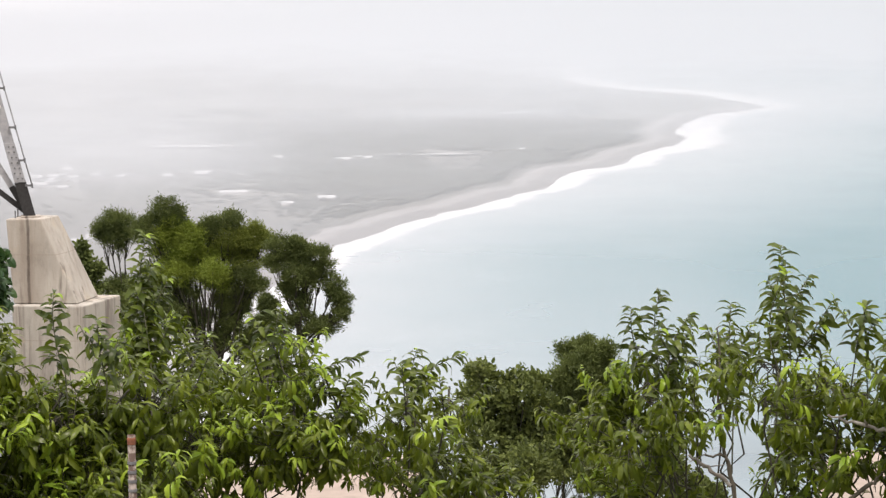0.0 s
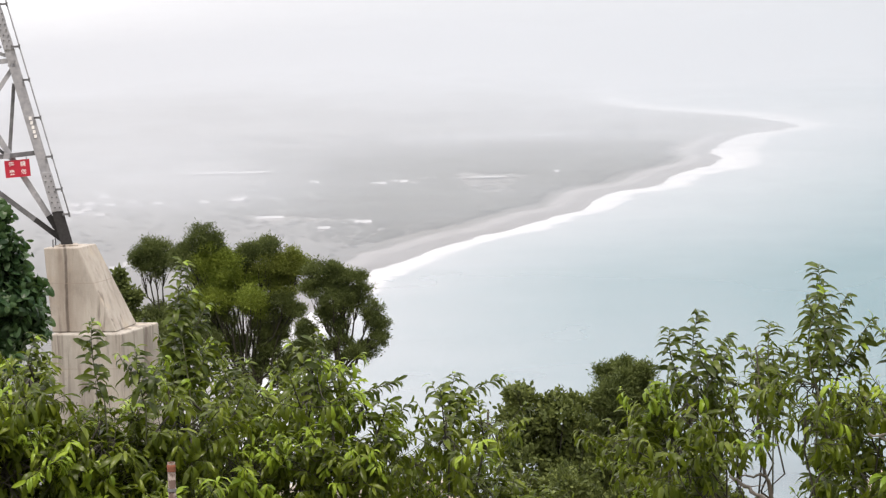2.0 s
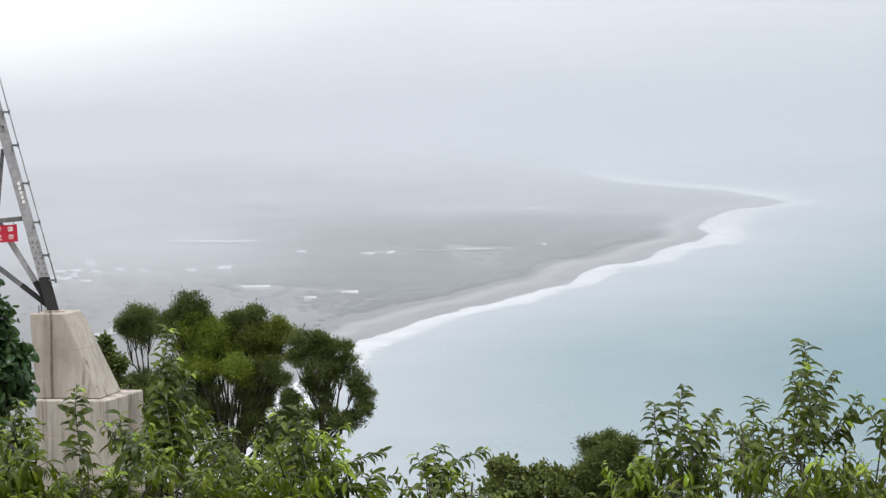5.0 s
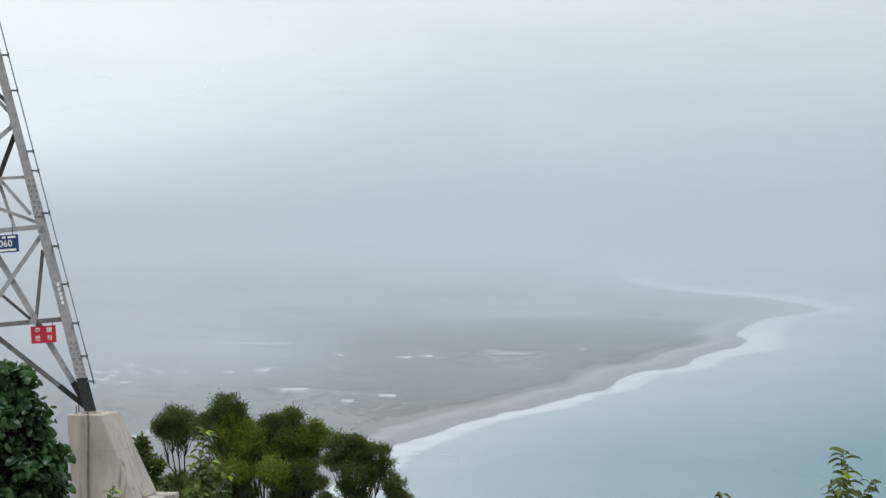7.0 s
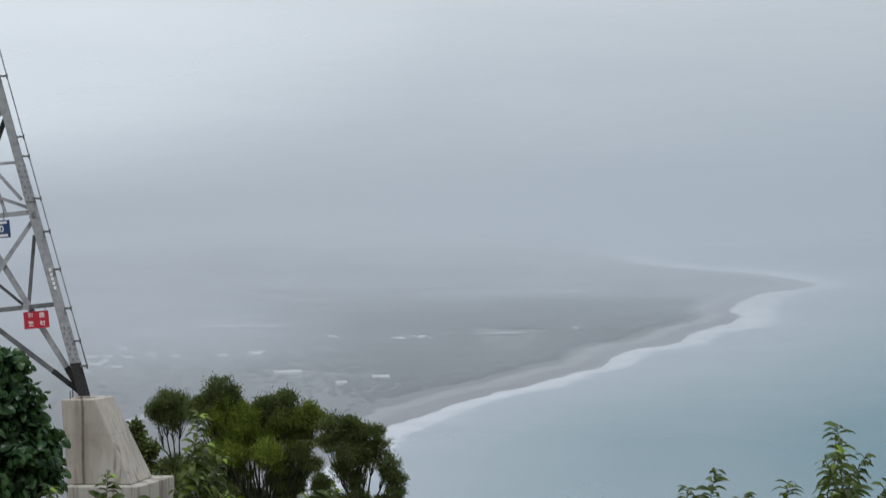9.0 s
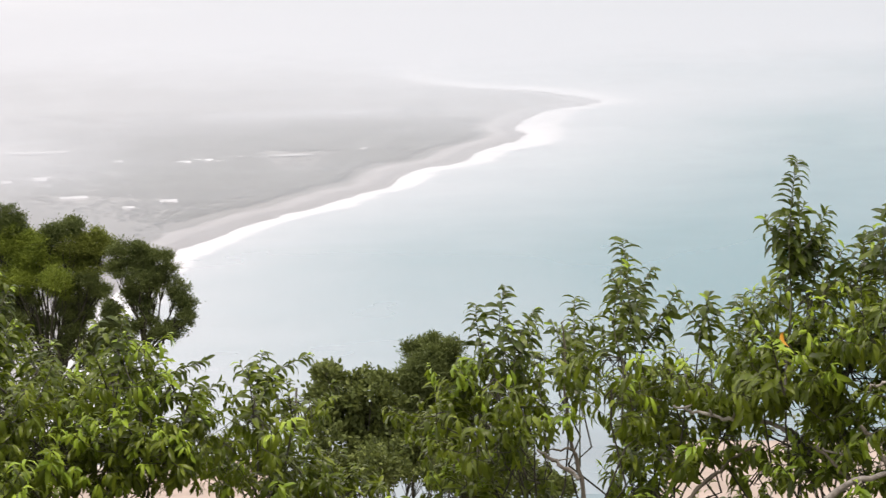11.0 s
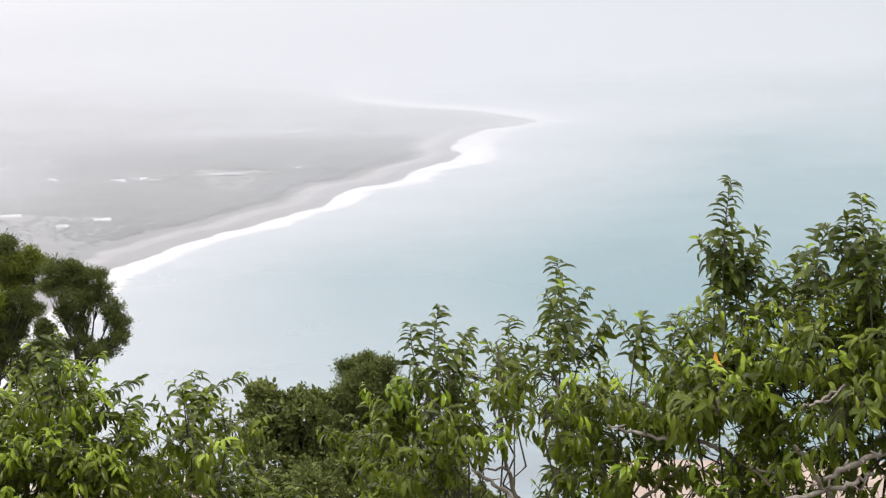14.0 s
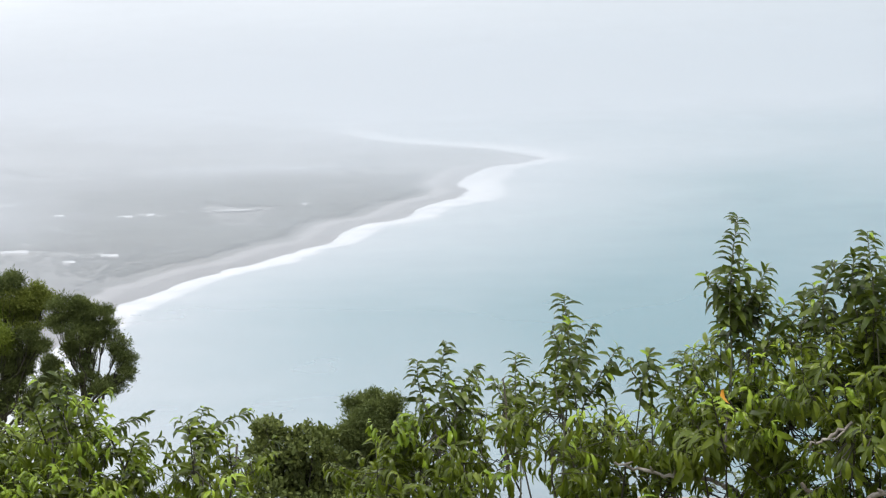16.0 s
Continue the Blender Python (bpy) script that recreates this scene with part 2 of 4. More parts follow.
# sea: grey-green water, white surf by the shore
s = Shade("sea")
shore, width = s.attr("shore"), s.attr("surf")
w1 = s.noise(0.013, 5.0, 0.65)
w2 = s.noise(0.045, 5.0, 0.7)
off = s.math("MULTIPLY", shore, -1.0)
off = s.math("MULTIPLY_ADD", s.math("SUBTRACT", w1, 0.5), 46.0, off)
off = s.math("MULTIPLY_ADD", s.math("SUBTRACT", w2, 0.5), 46.0, off)
rel = s.math("DIVIDE", off, width)
foam = s.ramp(rel, (0.0, (1, 1, 1)), (1.35, (0, 0, 0)), (0.72, (0.9, 0.9, 0.9)), (0.95, (0.3, 0.3, 0.3)))
# spent foam lies in streaks between the breaking lines
foam = s.math("MULTIPLY", foam, s.ramp(s.noise(0.03, 5.0, 0.7, (1.0, 1.0, 1.0)), (0.36, (0.5, 0.5, 0.5)), (0.56, (1, 1, 1))))
murk = s.ramp(s.math("DIVIDE", off, s.math("MULTIPLY", width, 9.5)), (0.0, (1, 1, 1)), (1.0, (0, 0, 0)))
water = s.mix(murk, (0.0, 0.086, 0.104), (0.275, 0.295, 0.312))
water = s.mix(s.math("MULTIPLY", s.noise(0.004, 4.0, 0.6, (1, 2.5, 1)), 0.35), water, (0.0, 0.088, 0.113))
col = s.mix(foam, water, (0.45, 0.466, 0.477))
ripple = s.noise(0.12, 6.0, 0.7, (1, 2, 1))
SEA = s.done(col, s.math("MULTIPLY_ADD", foam, 0.4, 0.4), bump=s.bump(ripple, 0.15, 1.0), spec=0.22)

# mist: one thin sheet, thickest before the far shore, scattering the daylight both ways
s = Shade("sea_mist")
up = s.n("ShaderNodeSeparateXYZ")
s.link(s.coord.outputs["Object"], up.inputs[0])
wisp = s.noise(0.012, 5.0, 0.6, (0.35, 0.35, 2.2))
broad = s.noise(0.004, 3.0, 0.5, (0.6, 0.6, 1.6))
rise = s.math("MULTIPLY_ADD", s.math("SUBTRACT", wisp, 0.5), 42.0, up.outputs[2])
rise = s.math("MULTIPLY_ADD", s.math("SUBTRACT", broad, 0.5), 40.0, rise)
# haze painted to fade lower in the west, which brightens the sky there
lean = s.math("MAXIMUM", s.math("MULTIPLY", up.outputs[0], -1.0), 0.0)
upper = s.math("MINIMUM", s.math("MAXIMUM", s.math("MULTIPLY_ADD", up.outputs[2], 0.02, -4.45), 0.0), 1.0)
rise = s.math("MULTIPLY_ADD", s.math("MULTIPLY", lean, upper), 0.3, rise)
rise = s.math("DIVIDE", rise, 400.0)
# opacity by height stands in for haze growing with distance from the lookout
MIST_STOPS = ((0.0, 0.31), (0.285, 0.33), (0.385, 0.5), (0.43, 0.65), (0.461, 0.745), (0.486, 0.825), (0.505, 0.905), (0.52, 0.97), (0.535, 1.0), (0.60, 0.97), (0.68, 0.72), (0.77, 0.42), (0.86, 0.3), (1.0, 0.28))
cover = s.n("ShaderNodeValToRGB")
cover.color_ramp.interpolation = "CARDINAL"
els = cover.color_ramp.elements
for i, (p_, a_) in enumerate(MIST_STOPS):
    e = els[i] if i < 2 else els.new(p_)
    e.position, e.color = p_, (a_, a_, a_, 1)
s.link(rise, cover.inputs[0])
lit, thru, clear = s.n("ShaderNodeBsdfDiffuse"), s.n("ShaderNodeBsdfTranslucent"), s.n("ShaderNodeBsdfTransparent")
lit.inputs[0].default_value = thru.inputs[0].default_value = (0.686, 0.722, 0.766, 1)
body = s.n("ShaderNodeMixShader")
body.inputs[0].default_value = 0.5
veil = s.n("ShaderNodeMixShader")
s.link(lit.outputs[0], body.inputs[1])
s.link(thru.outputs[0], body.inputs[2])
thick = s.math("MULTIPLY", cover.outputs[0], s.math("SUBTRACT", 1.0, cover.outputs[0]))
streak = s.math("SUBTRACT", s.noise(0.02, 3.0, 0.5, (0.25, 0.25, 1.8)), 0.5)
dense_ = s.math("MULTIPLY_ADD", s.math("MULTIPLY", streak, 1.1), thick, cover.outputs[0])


def haze_patch(x0, wide, z0, tall, amount):
    """A long low patch where the painted haze is thinner (-) or thicker (+)."""
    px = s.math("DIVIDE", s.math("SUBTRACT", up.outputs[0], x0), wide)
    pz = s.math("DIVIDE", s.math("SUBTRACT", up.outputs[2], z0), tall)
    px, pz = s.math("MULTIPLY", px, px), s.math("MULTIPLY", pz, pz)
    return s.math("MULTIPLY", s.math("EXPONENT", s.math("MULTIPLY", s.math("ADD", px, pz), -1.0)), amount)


# painted haze: darker wood belt, paler west plain, pale streak, clearer far bay
dense_ = s.math("ADD", dense_, haze_patch(45.0, 100.0, 167.0, 11.0, -0.11))
dense_ = s.math("ADD", dense_, haze_patch(-150.0, 120.0, 168.0, 26.0, 0.19))
dense_ = s.math("ADD", dense_, haze_patch(45.0, 60.0, 181.5, 2.6, 0.07))
dense_ = s.math("ADD", dense_, haze_patch(135.0, 80.0, 191.0, 9.0, -0.02))
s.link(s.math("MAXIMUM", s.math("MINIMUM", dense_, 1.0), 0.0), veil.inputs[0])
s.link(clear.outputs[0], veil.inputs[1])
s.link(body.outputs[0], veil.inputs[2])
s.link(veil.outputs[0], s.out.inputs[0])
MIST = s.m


# ---- building helpers ----
def spot(az, el, dist):
    """The place at that bearing (degrees right of ahead), that height over the level (degrees) and that far along the ground."""
    a = radians(az)
    return Vector((dist * math.sin(a), dist * math.cos(a), EYE + dist * math.tan(radians(el))))


def ground_spot(az, el, high=0.0):
    """The place on the plain at that bearing and that far below the level."""
    return spot(az, el, (EYE - high) / math.tan(radians(-el)))


class Mesh:
    """Collects the corners and faces of one mesh."""

    def __init__(self):
        self.v, self.f, self.n = [], [], 0

    def add(self, verts, faces):
        self.v.append(np.asarray(verts, float).reshape(-1, 3))
        k = self.n
        self.f.extend(tuple(i + k for i in fc) for fc in faces)
        self.n += len(self.v[-1])

    def box(self, lo, hi, m=None):
        v = [Vector((x, y, z)) for z in (lo[2], hi[2]) for y in (lo[1], hi[1]) for x in (lo[0], hi[0])]
        if m is not None:
            v = [m @ q for q in v]
        self.add([tuple(q) for q in v], [(0, 2, 3, 1), (4, 5, 7, 6), (0, 1, 5, 4), (2, 6, 7, 3), (0, 4, 6, 2), (1, 3, 7, 5)])

    def tube(self, pts, radii, sides=6):
        pts = [Vector(p) for p in pts]
        rows, up = [], None
        for i, p in enumerate(pts):
            d = (pts[min(i + 1, len(pts) - 1)] - pts[max(i - 1, 0)]).normalized()
            if up is None:
                up = d.orthogonal().normalized()
            a = (up - d * up.dot(d)).normalized()
            up, b = a, d.cross(a)
            rows += [tuple(p + (a * math.cos(q) + b * math.sin(q)) * radii[i]) for q in np.arange(sides) * 2 * math.pi / sides]
        n = len(pts)
        faces = [(i * sides + j, i * sides + (j + 1) % sides, (i + 1) * sides + (j + 1) % sides, (i + 1) * sides + j) for i in range(n - 1) for j in range(sides)]
        faces += [tuple(range(sides))[::-1], tuple((n - 1) * sides + j for j in range(sides))]
        self.add(rows, faces)

    def data(self, name, material, smooth=False):
        me = bpy.data.meshes.new(name)
        me.from_pydata(np.concatenate(self.v).tolist(), [], self.f)
        me.materials.append(material)
        if smooth:
            me.polygons.foreach_set("use_smooth", [True] * len(me.polygons))
        me.update()
        return me


def part(name, mesh, material, parent=None, label="", smooth=False, kind=""):
    ob = new(name, mesh.data(name, material, smooth))
    if parent:
        ob.parent = parent
    return tagged(ob, label, kind=kind)


def thing(name, place, label, category, group="", kind=""):
    ob = new(name)
    ob.empty_display_size = 0.3
    ob.location = place
    return tagged(ob, label, category, group, kind)


def bevel(ob, width, segments=2):
    mod = ob.modifiers.new("bevel", "BEVEL")
    mod.width, mod.segments, mod.limit_method = width, segments, "ANGLE"
    return ob


# ---- coast line, plain, hill ----
COAST = [(-8.0, -20), (-7.2, -16), (-6.2, -14.0), (-5.1, -12.0), (-4.0, -10.1), (-2.4, -8.4), (-1.01, -7.61), (-0.26, -7.34), (0.52, -7.07), (1.17, -6.91), (2.28, -6.63), (3.12, -6.41),
         (3.77, -6.28), (4.12, -6.03), (4.55, -5.89), (5.45, -5.75), (5.71, -5.55), (6.48, -5.37), (6.88, -5.2), (6.72, -5.0), (7.12, -4.75), (7.6, -4.6), (8.14, -4.55), (8.6, -4.42), (7.38, -4.2),
         (6.36, -4.11), (5.47, -4.04), (4.44, -3.9), (4.12, -3.75), (3.96, -3.58), (4.32, -3.42), (4.83, -3.33)]


def glide(points, steps):
    """A smooth line through the points."""
    p = [points[0], *points, points[-1]]
    rows = []
    for i in range(1, len(p) - 2):
        a, b, c, d = (np.array(q) for q in p[i - 1:i + 3])
        for k in range(steps):
            t = k / steps
            rows.append(0.5 * (2 * b + (c - a) * t + (2 * a - 5 * b + 4 * c - d) * t * t + (3 * b - a - 3 * c + d) * t ** 3))
    return np.array(rows + [np.array(p[-2])])


shore_line = glide([tuple(ground_spot(a, b).xy) for a, b in COAST], 14)
wob = np.array([[noise.noise((x * 0.009, y * 0.009, 3.0)), noise.noise((x * 0.009, y * 0.009, 9.0))] for x, y in shore_line])
fret = np.array([[noise.noise((x * 0.02, y * 0.02, 5.0)), noise.noise((x * 0.02, y * 0.02, 1.0))] for x, y in shore_line])
shore_line = shore_line + 5 * wob + 9 * np.abs(fret) - 3
land_edge = np.concatenate([[(-4900, -900)], [(-900, -900)], [(-300, 300)], shore_line, [(900, 4900)], [(-4900, 4900)]])


def shore_distance(xy):
    """Metres inland from the water's edge; negative out at sea."""
    a, b = land_edge[:-1], land_edge[1:]
    best = np.full(len(xy), 1e9)
    inside = np.zeros(len(xy), bool)
    for i in range(len(land_edge)):
        p, q = land_edge[i], land_edge[(i + 1) % len(land_edge)]
        d = q - p
        t = np.clip(((xy - p) @ d) / max(d @ d, 1e-9), 0, 1)
        if 2 <= i < len(land_edge) - 2:
            best = np.minimum(best, np.hypot(*(xy - p - t[:, None] * d).T))
        if p[1] != q[1]:
            crosses = (p[1] > xy[:, 1]) != (q[1] > xy[:, 1])
            inside ^= crosses & (xy[:, 0] < (q[0] - p[0]) * (xy[:, 1] - p[1]) / (q[1] - p[1]) + p[0])
    jag = np.array([7 * noise.noise((x * 0.013, y * 0.013, 4.0)) + 6 * noise.noise((x * 0.04, y * 0.04, 8.0)) for x, y in xy])
    return np.where(inside, best, -best) + jag * np.clip(1.5 - best / 120, 0, 1)


HILL_R = [0, 3, 6, 11, 20, 30, 45, 60, 100, 300, 600, 760, 900]
HILL_Z = [1.7, 1.8, 3.2, 4.6, 6.9, 8.9, 12.0, 17.0, 31.0, 120.0, 235.0, 268.0, 273.0]


def hill_height(x, y):
    """Height of the hill that the lookout stands on."""
    r = np.hypot(x, y)
    front = EYE - np.interp(r, HILL_R, HILL_Z)
    back = EYE - 1.7 + np.where(y < 0, -y, 0) * 0.12
    k = np.clip(-y / (0.25 * r + 1e-6), 0, 1) * np.clip(1 - (r - 300) / 900, 0, 1)
    return np.maximum(front * (1 - k) + back * k, 2.0)


def polar(az_list, radii):
    az, r = np.meshgrid(np.radians(az_list), radii)
    return (r * np.sin(az)).ravel(), (r * np.cos(az)).ravel()


def polar_faces(na, nr, ring=True):
    faces = []
    for i in range(nr - 1):
        for j in range(na if ring else na - 1):
            k = (j + 1) % na
            faces.append((i * na + j, i * na + k, (i + 1) * na + k, (i + 1) * na + j))
    return faces


def sheet(name, x, y, z, faces, material, **attributes):
    me = bpy.data.meshes.new(name)
    me.from_pydata(np.stack([x, y, z], 1).tolist(), [], faces)
    me.materials.append(material)
    for key, values in attributes.items():
        at = me.attributes.new(key, "FLOAT", "POINT")
        at.data.foreach_set("value", np.asarray(values, np.float32))
    me.polygons.foreach_set("use_smooth", [True] * len(me.polygons))
    me.update()
    return new(name, me)


AZ = np.concatenate([np.arange(-180, -12, 4.0), np.arange(-12, 19, 0.12), np.arange(19, 180, 4.0)])
RADII = np.concatenate([[0.01, 0.5, 1.5, 3, 4.5, 6, 8], np.geomspace(10, 1000, 46), np.geomspace(1015, 4900, 230)])
gx, gy = polar(AZ, RADII)
sd = shore_distance(np.stack([gx, gy], 1))
rough = np.array([noise.noise((x * 0.02, y * 0.02, 0)) for x, y in zip(gx, gy)])
fine = np.array([noise.noise((x * 0.25, y * 0.25, 5)) for x, y in zip(gx, gy)])
rr = np.hypot(gx, gy)
plain = np.clip(sd * 0.045, -8, 3.5) + np.clip(sd / 200, 0, 1) * (1.5 * rough)
hh = hill_height(gx, gy) - 2.0
on_hill = np.clip((hh - 2) / 10, 0, 1)
gz = plain + hh + on_hill * (np.clip(rr / 100, 0, 1) * 4 * rough + 0.25 * fine)
gz = np.where(hh > 1, np.maximum(gz, hh + 2 + 0.06 * fine), gz)
ground = sheet("ground", gx, gy, gz, polar_faces(len(AZ), len(RADII)) + [tuple(range(len(AZ)))[::-1]], GROUND, shore=sd, hill=on_hill)
tagged(ground, "scrubby green hillside falling to a hazy coastal plain", "ground", kind="structure")

# sea, with the surf's width along the shore
sea_r = np.geomspace(400, 4950, 260)
sx, sy = polar(AZ, sea_r)
ssd = shore_distance(np.stack([sx, sy], 1))
s_az, s_r = np.degrees(np.arctan2(sx, sy)), np.hypot(sx, sy)
surf = 30 + 24 * np.exp(-((s_az - 7.5) / 0.8) ** 2 - ((s_r - 3150) / 400) ** 2) + 12 * np.clip((1950 - s_r) / 400, 0, 1.5) + 9 * np.clip((s_az - 4) / 3, 0, 1) + 34 * np.clip((s_r - 3500) / 300, 0, 1)
sea = sheet("water_sea", sx, sy, np.zeros(len(sx)), polar_faces(len(AZ), len(sea_r)), SEA, shore=ssd, surf=surf)
tagged(sea, "grey-green sea with white surf along the beach", "sea", kind="structure")

# upright curved sheet with the painted haze, between the lookout and the visible shore
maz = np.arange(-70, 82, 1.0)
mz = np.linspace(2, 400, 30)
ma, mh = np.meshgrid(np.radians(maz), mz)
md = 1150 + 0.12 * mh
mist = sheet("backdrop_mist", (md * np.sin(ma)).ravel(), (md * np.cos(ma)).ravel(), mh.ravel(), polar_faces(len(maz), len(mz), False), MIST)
tagged(mist, "pale grey haze sheet standing in for sea mist over the coast", "mist", kind="structure")


# ---- leaves and shoots ----
LEAF_T = [(0.0, 0.02), (0.16, 0.09), (0.5, 0.165), (0.82, 0.125)]


def blade(curl, fold, wide=1.0):
    """Corners and faces of one leaf of length 1 along y: folded at the midrib, arched so that the tip hangs."""
    v, f = [], []
    for t, w in LEAF_T + [(1.0, 0.0)]:
        y, z = math.sin(curl * t) / curl, -(1 - math.cos(curl * t)) / curl
        w *= wide
        lift = fold * w
        v += [(-w, y, z + lift), (0, y, z), (w, y, z + lift)] if w else [(0, y, z)]
    for i in range(3):
        a, b = 3 * i, 3 * i + 3
        f += [(a, a + 1, b + 1, b), (a + 1, a + 2, b + 2, b + 1)]
    f += [(9, 10, 12), (10, 11, 12)]
    return np.array(v), f


BLADES = [blade(d, q, w) for d, q, w in ((1.2, 0.7, 0.86), (1.7, 0.55, 0.78), (2.1, 0.6, 0.88), (2.4, 0.5, 0.82))]
BODY = [blade(d, q, w) for d, q, w in ((1.2, 0.5, 0.7), (1.7, 0.45, 0.62), (2.1, 0.48, 0.76), (2.5, 0.4, 0.7))]


def heart(points=9):
    """A broad heart-shaped leaf of length 1, arched across and along."""
    rim = []
    for i in range(points + 1):
        t = math.pi * i / points
        w = 0.45 * math.sin(t) ** 0.9 * (1.0 - 0.5 * (1 - math.cos(t)) / 2)
        y = -0.1 * math.sin(t * 2) * (t < math.pi / 2) + (1 - math.cos(t)) / 2
        rim.append((w, y, -0.3 * y * y - 0.5 * w * w))
    v = rim + [(-x, y, z) for x, y, z in rim[1:-1]] + [(0, 0.28, 0.02), (0, 0.62, -0.08)]
    n = points + 1
    other = [0] + [n + i for i in range(points - 1)] + [points]
    a, b = len(v) - 2, len(v) - 1
    half = points // 2
    f = []
    for side in (list(range(n)), other):
        for i in range(points):
            f.append((a if i < half else b, side[i], side[i + 1]))
        f.append((a, side[half], b))
    return np.array(v), f


HEART = heart()
NEEDLE = (np.array([(0, 0, 0), (-0.13, 0.45, 0.03), (0, 1, -0.12), (0.13, 0.45, 0.03)]), [(0, 3, 2, 1)])
OVAL = (np.array([(0, 0, 0), (-0.27, 0.3, 0.05), (-0.24, 0.7, 0.03), (0, 1, -0.1), (0.24, 0.7, 0.03), (0.27, 0.3, 0.05), (0, 0.5, -0.03)]),
        [(0, 6, 2, 1), (6, 3, 2), (0, 5, 4, 6), (6, 4, 3)])


def unit(v):
    return v / (np.linalg.norm(v, axis=-1, keepdims=True) + 1e-9)


def leaf_frames(d, up):
    d = unit(d)
    x = unit(np.cross(d, up))
    return np.stack([x, d, np.cross(x, d)], -1)


def scatter(mesh, shape, places, frames, sizes):
    """Adds many copies of one leaf shape to a mesh."""
    v, f = shape
    if len(places) == 0:
        return
    pts = np.einsum("nij,kj->nki", frames, v) * np.asarray(sizes)[:, None, None] + np.asarray(places)[:, None]
    k = len(v)
    base = mesh.n
    mesh.v.append(pts.reshape(-1, 3))
    for i in range(len(places)):
        o = base + i * k
        mesh.f.extend(tuple(j + o for j in fc) for fc in f)
    mesh.n += k * len(places)


rng = np.random.default_rng(7)


def shoot_leaves(base, tip, size, droop=0.1, gap=0.016, start=0.08, flat=None, bend=None, face=0.0, spiral=False):
    """Places and frames of the leaves along a shoot, in two ranks that twist a little or in a spiral that closes at the tip."""
    base, tip = np.array(base), np.array(tip)
    axis = tip - base
    length = np.linalg.norm(axis)
    axis = axis / length
    n = max(5, int(length * (1 - start) / gap))
    side0 = unit(np.cross(axis, rng.normal(size=3) if flat is None else np.array(flat)))
    other = np.cross(axis, side0)
    t = start + (1 - start) * (np.arange(n) + 0.5) / n
    turn = np.arange(n) * math.pi + np.cumsum(rng.normal(0.2 if flat is None else 0.03, 0.2, n)) * (1.0 if flat is None else 0.5)
    if spiral:
        t = start + (1 - start) * (1 - (1 - (np.arange(n) + 0.5) / n) ** 1.3)
        turn = np.arange(n) * 2.4 + rng.normal(0, 0.3, n)
    side = side0 * np.cos(turn)[:, None] + other * np.sin(turn)[:, None]
    lift = 0.8 + 0.9 * t[:, None] ** 4 + rng.normal(0, 0.16, (n, 1))
    d = axis * lift + side * 0.85 - np.array([0, 0, 1.0]) * (droop + rng.normal(0, 0.16, n))[:, None]
    if spiral:
        # the sea wind sweeps the blades eastward
        d = d + side * 0.3 + np.array([0.28, 0.0, 0.0])
    d[:, 2] = np.clip(d[:, 2], -0.8, 0.75)
    up = axis * 0.4 + np.array([0, 0, 1.1 - 0.4 * face]) + (np.zeros(3) if flat is None else np.array(flat) * face) + rng.normal(0, 0.5, (n, 3))
    sizes = size * (1.0 - 0.4 * t ** 4) * rng.uniform(0.72, 1.18, n)
    places = base + axis * length * t[:, None]
    if bend is not None:
        places = places + np.array(bend) * (4 * t * (1 - t))[:, None]
    return places, leaf_frames(d, up), sizes


def limb(a, b, sag=0.0, steps=5, wander=0.04):
    """A crooked line from a to b."""
    a, b = Vector(a), Vector(b)
    rows = []
    for i in range(steps + 1):
        t = i / steps
        p = a.lerp(b, t)
        k = math.sin(math.pi * t)
        rows.append(p + Vector(rng.normal(0, wander, 3)) * k * (b - a).length + Vector((0, 0, sag * k)))
    return rows


LEAF_DATA = []
for shape in BLADES:
    m = Mesh()
    m.add(*shape)
    LEAF_DATA.append(m.data("leaf", LEAF_ONE, True))
YOUNG_DATA = []
for shape in BLADES[:2]:
    m = Mesh()
    m.add(*shape)
    YOUNG_DATA.append(m.data("leaf", LEAF_YOUNG, True))

PER_M = 4446.0  # lens factor: size over distance to span


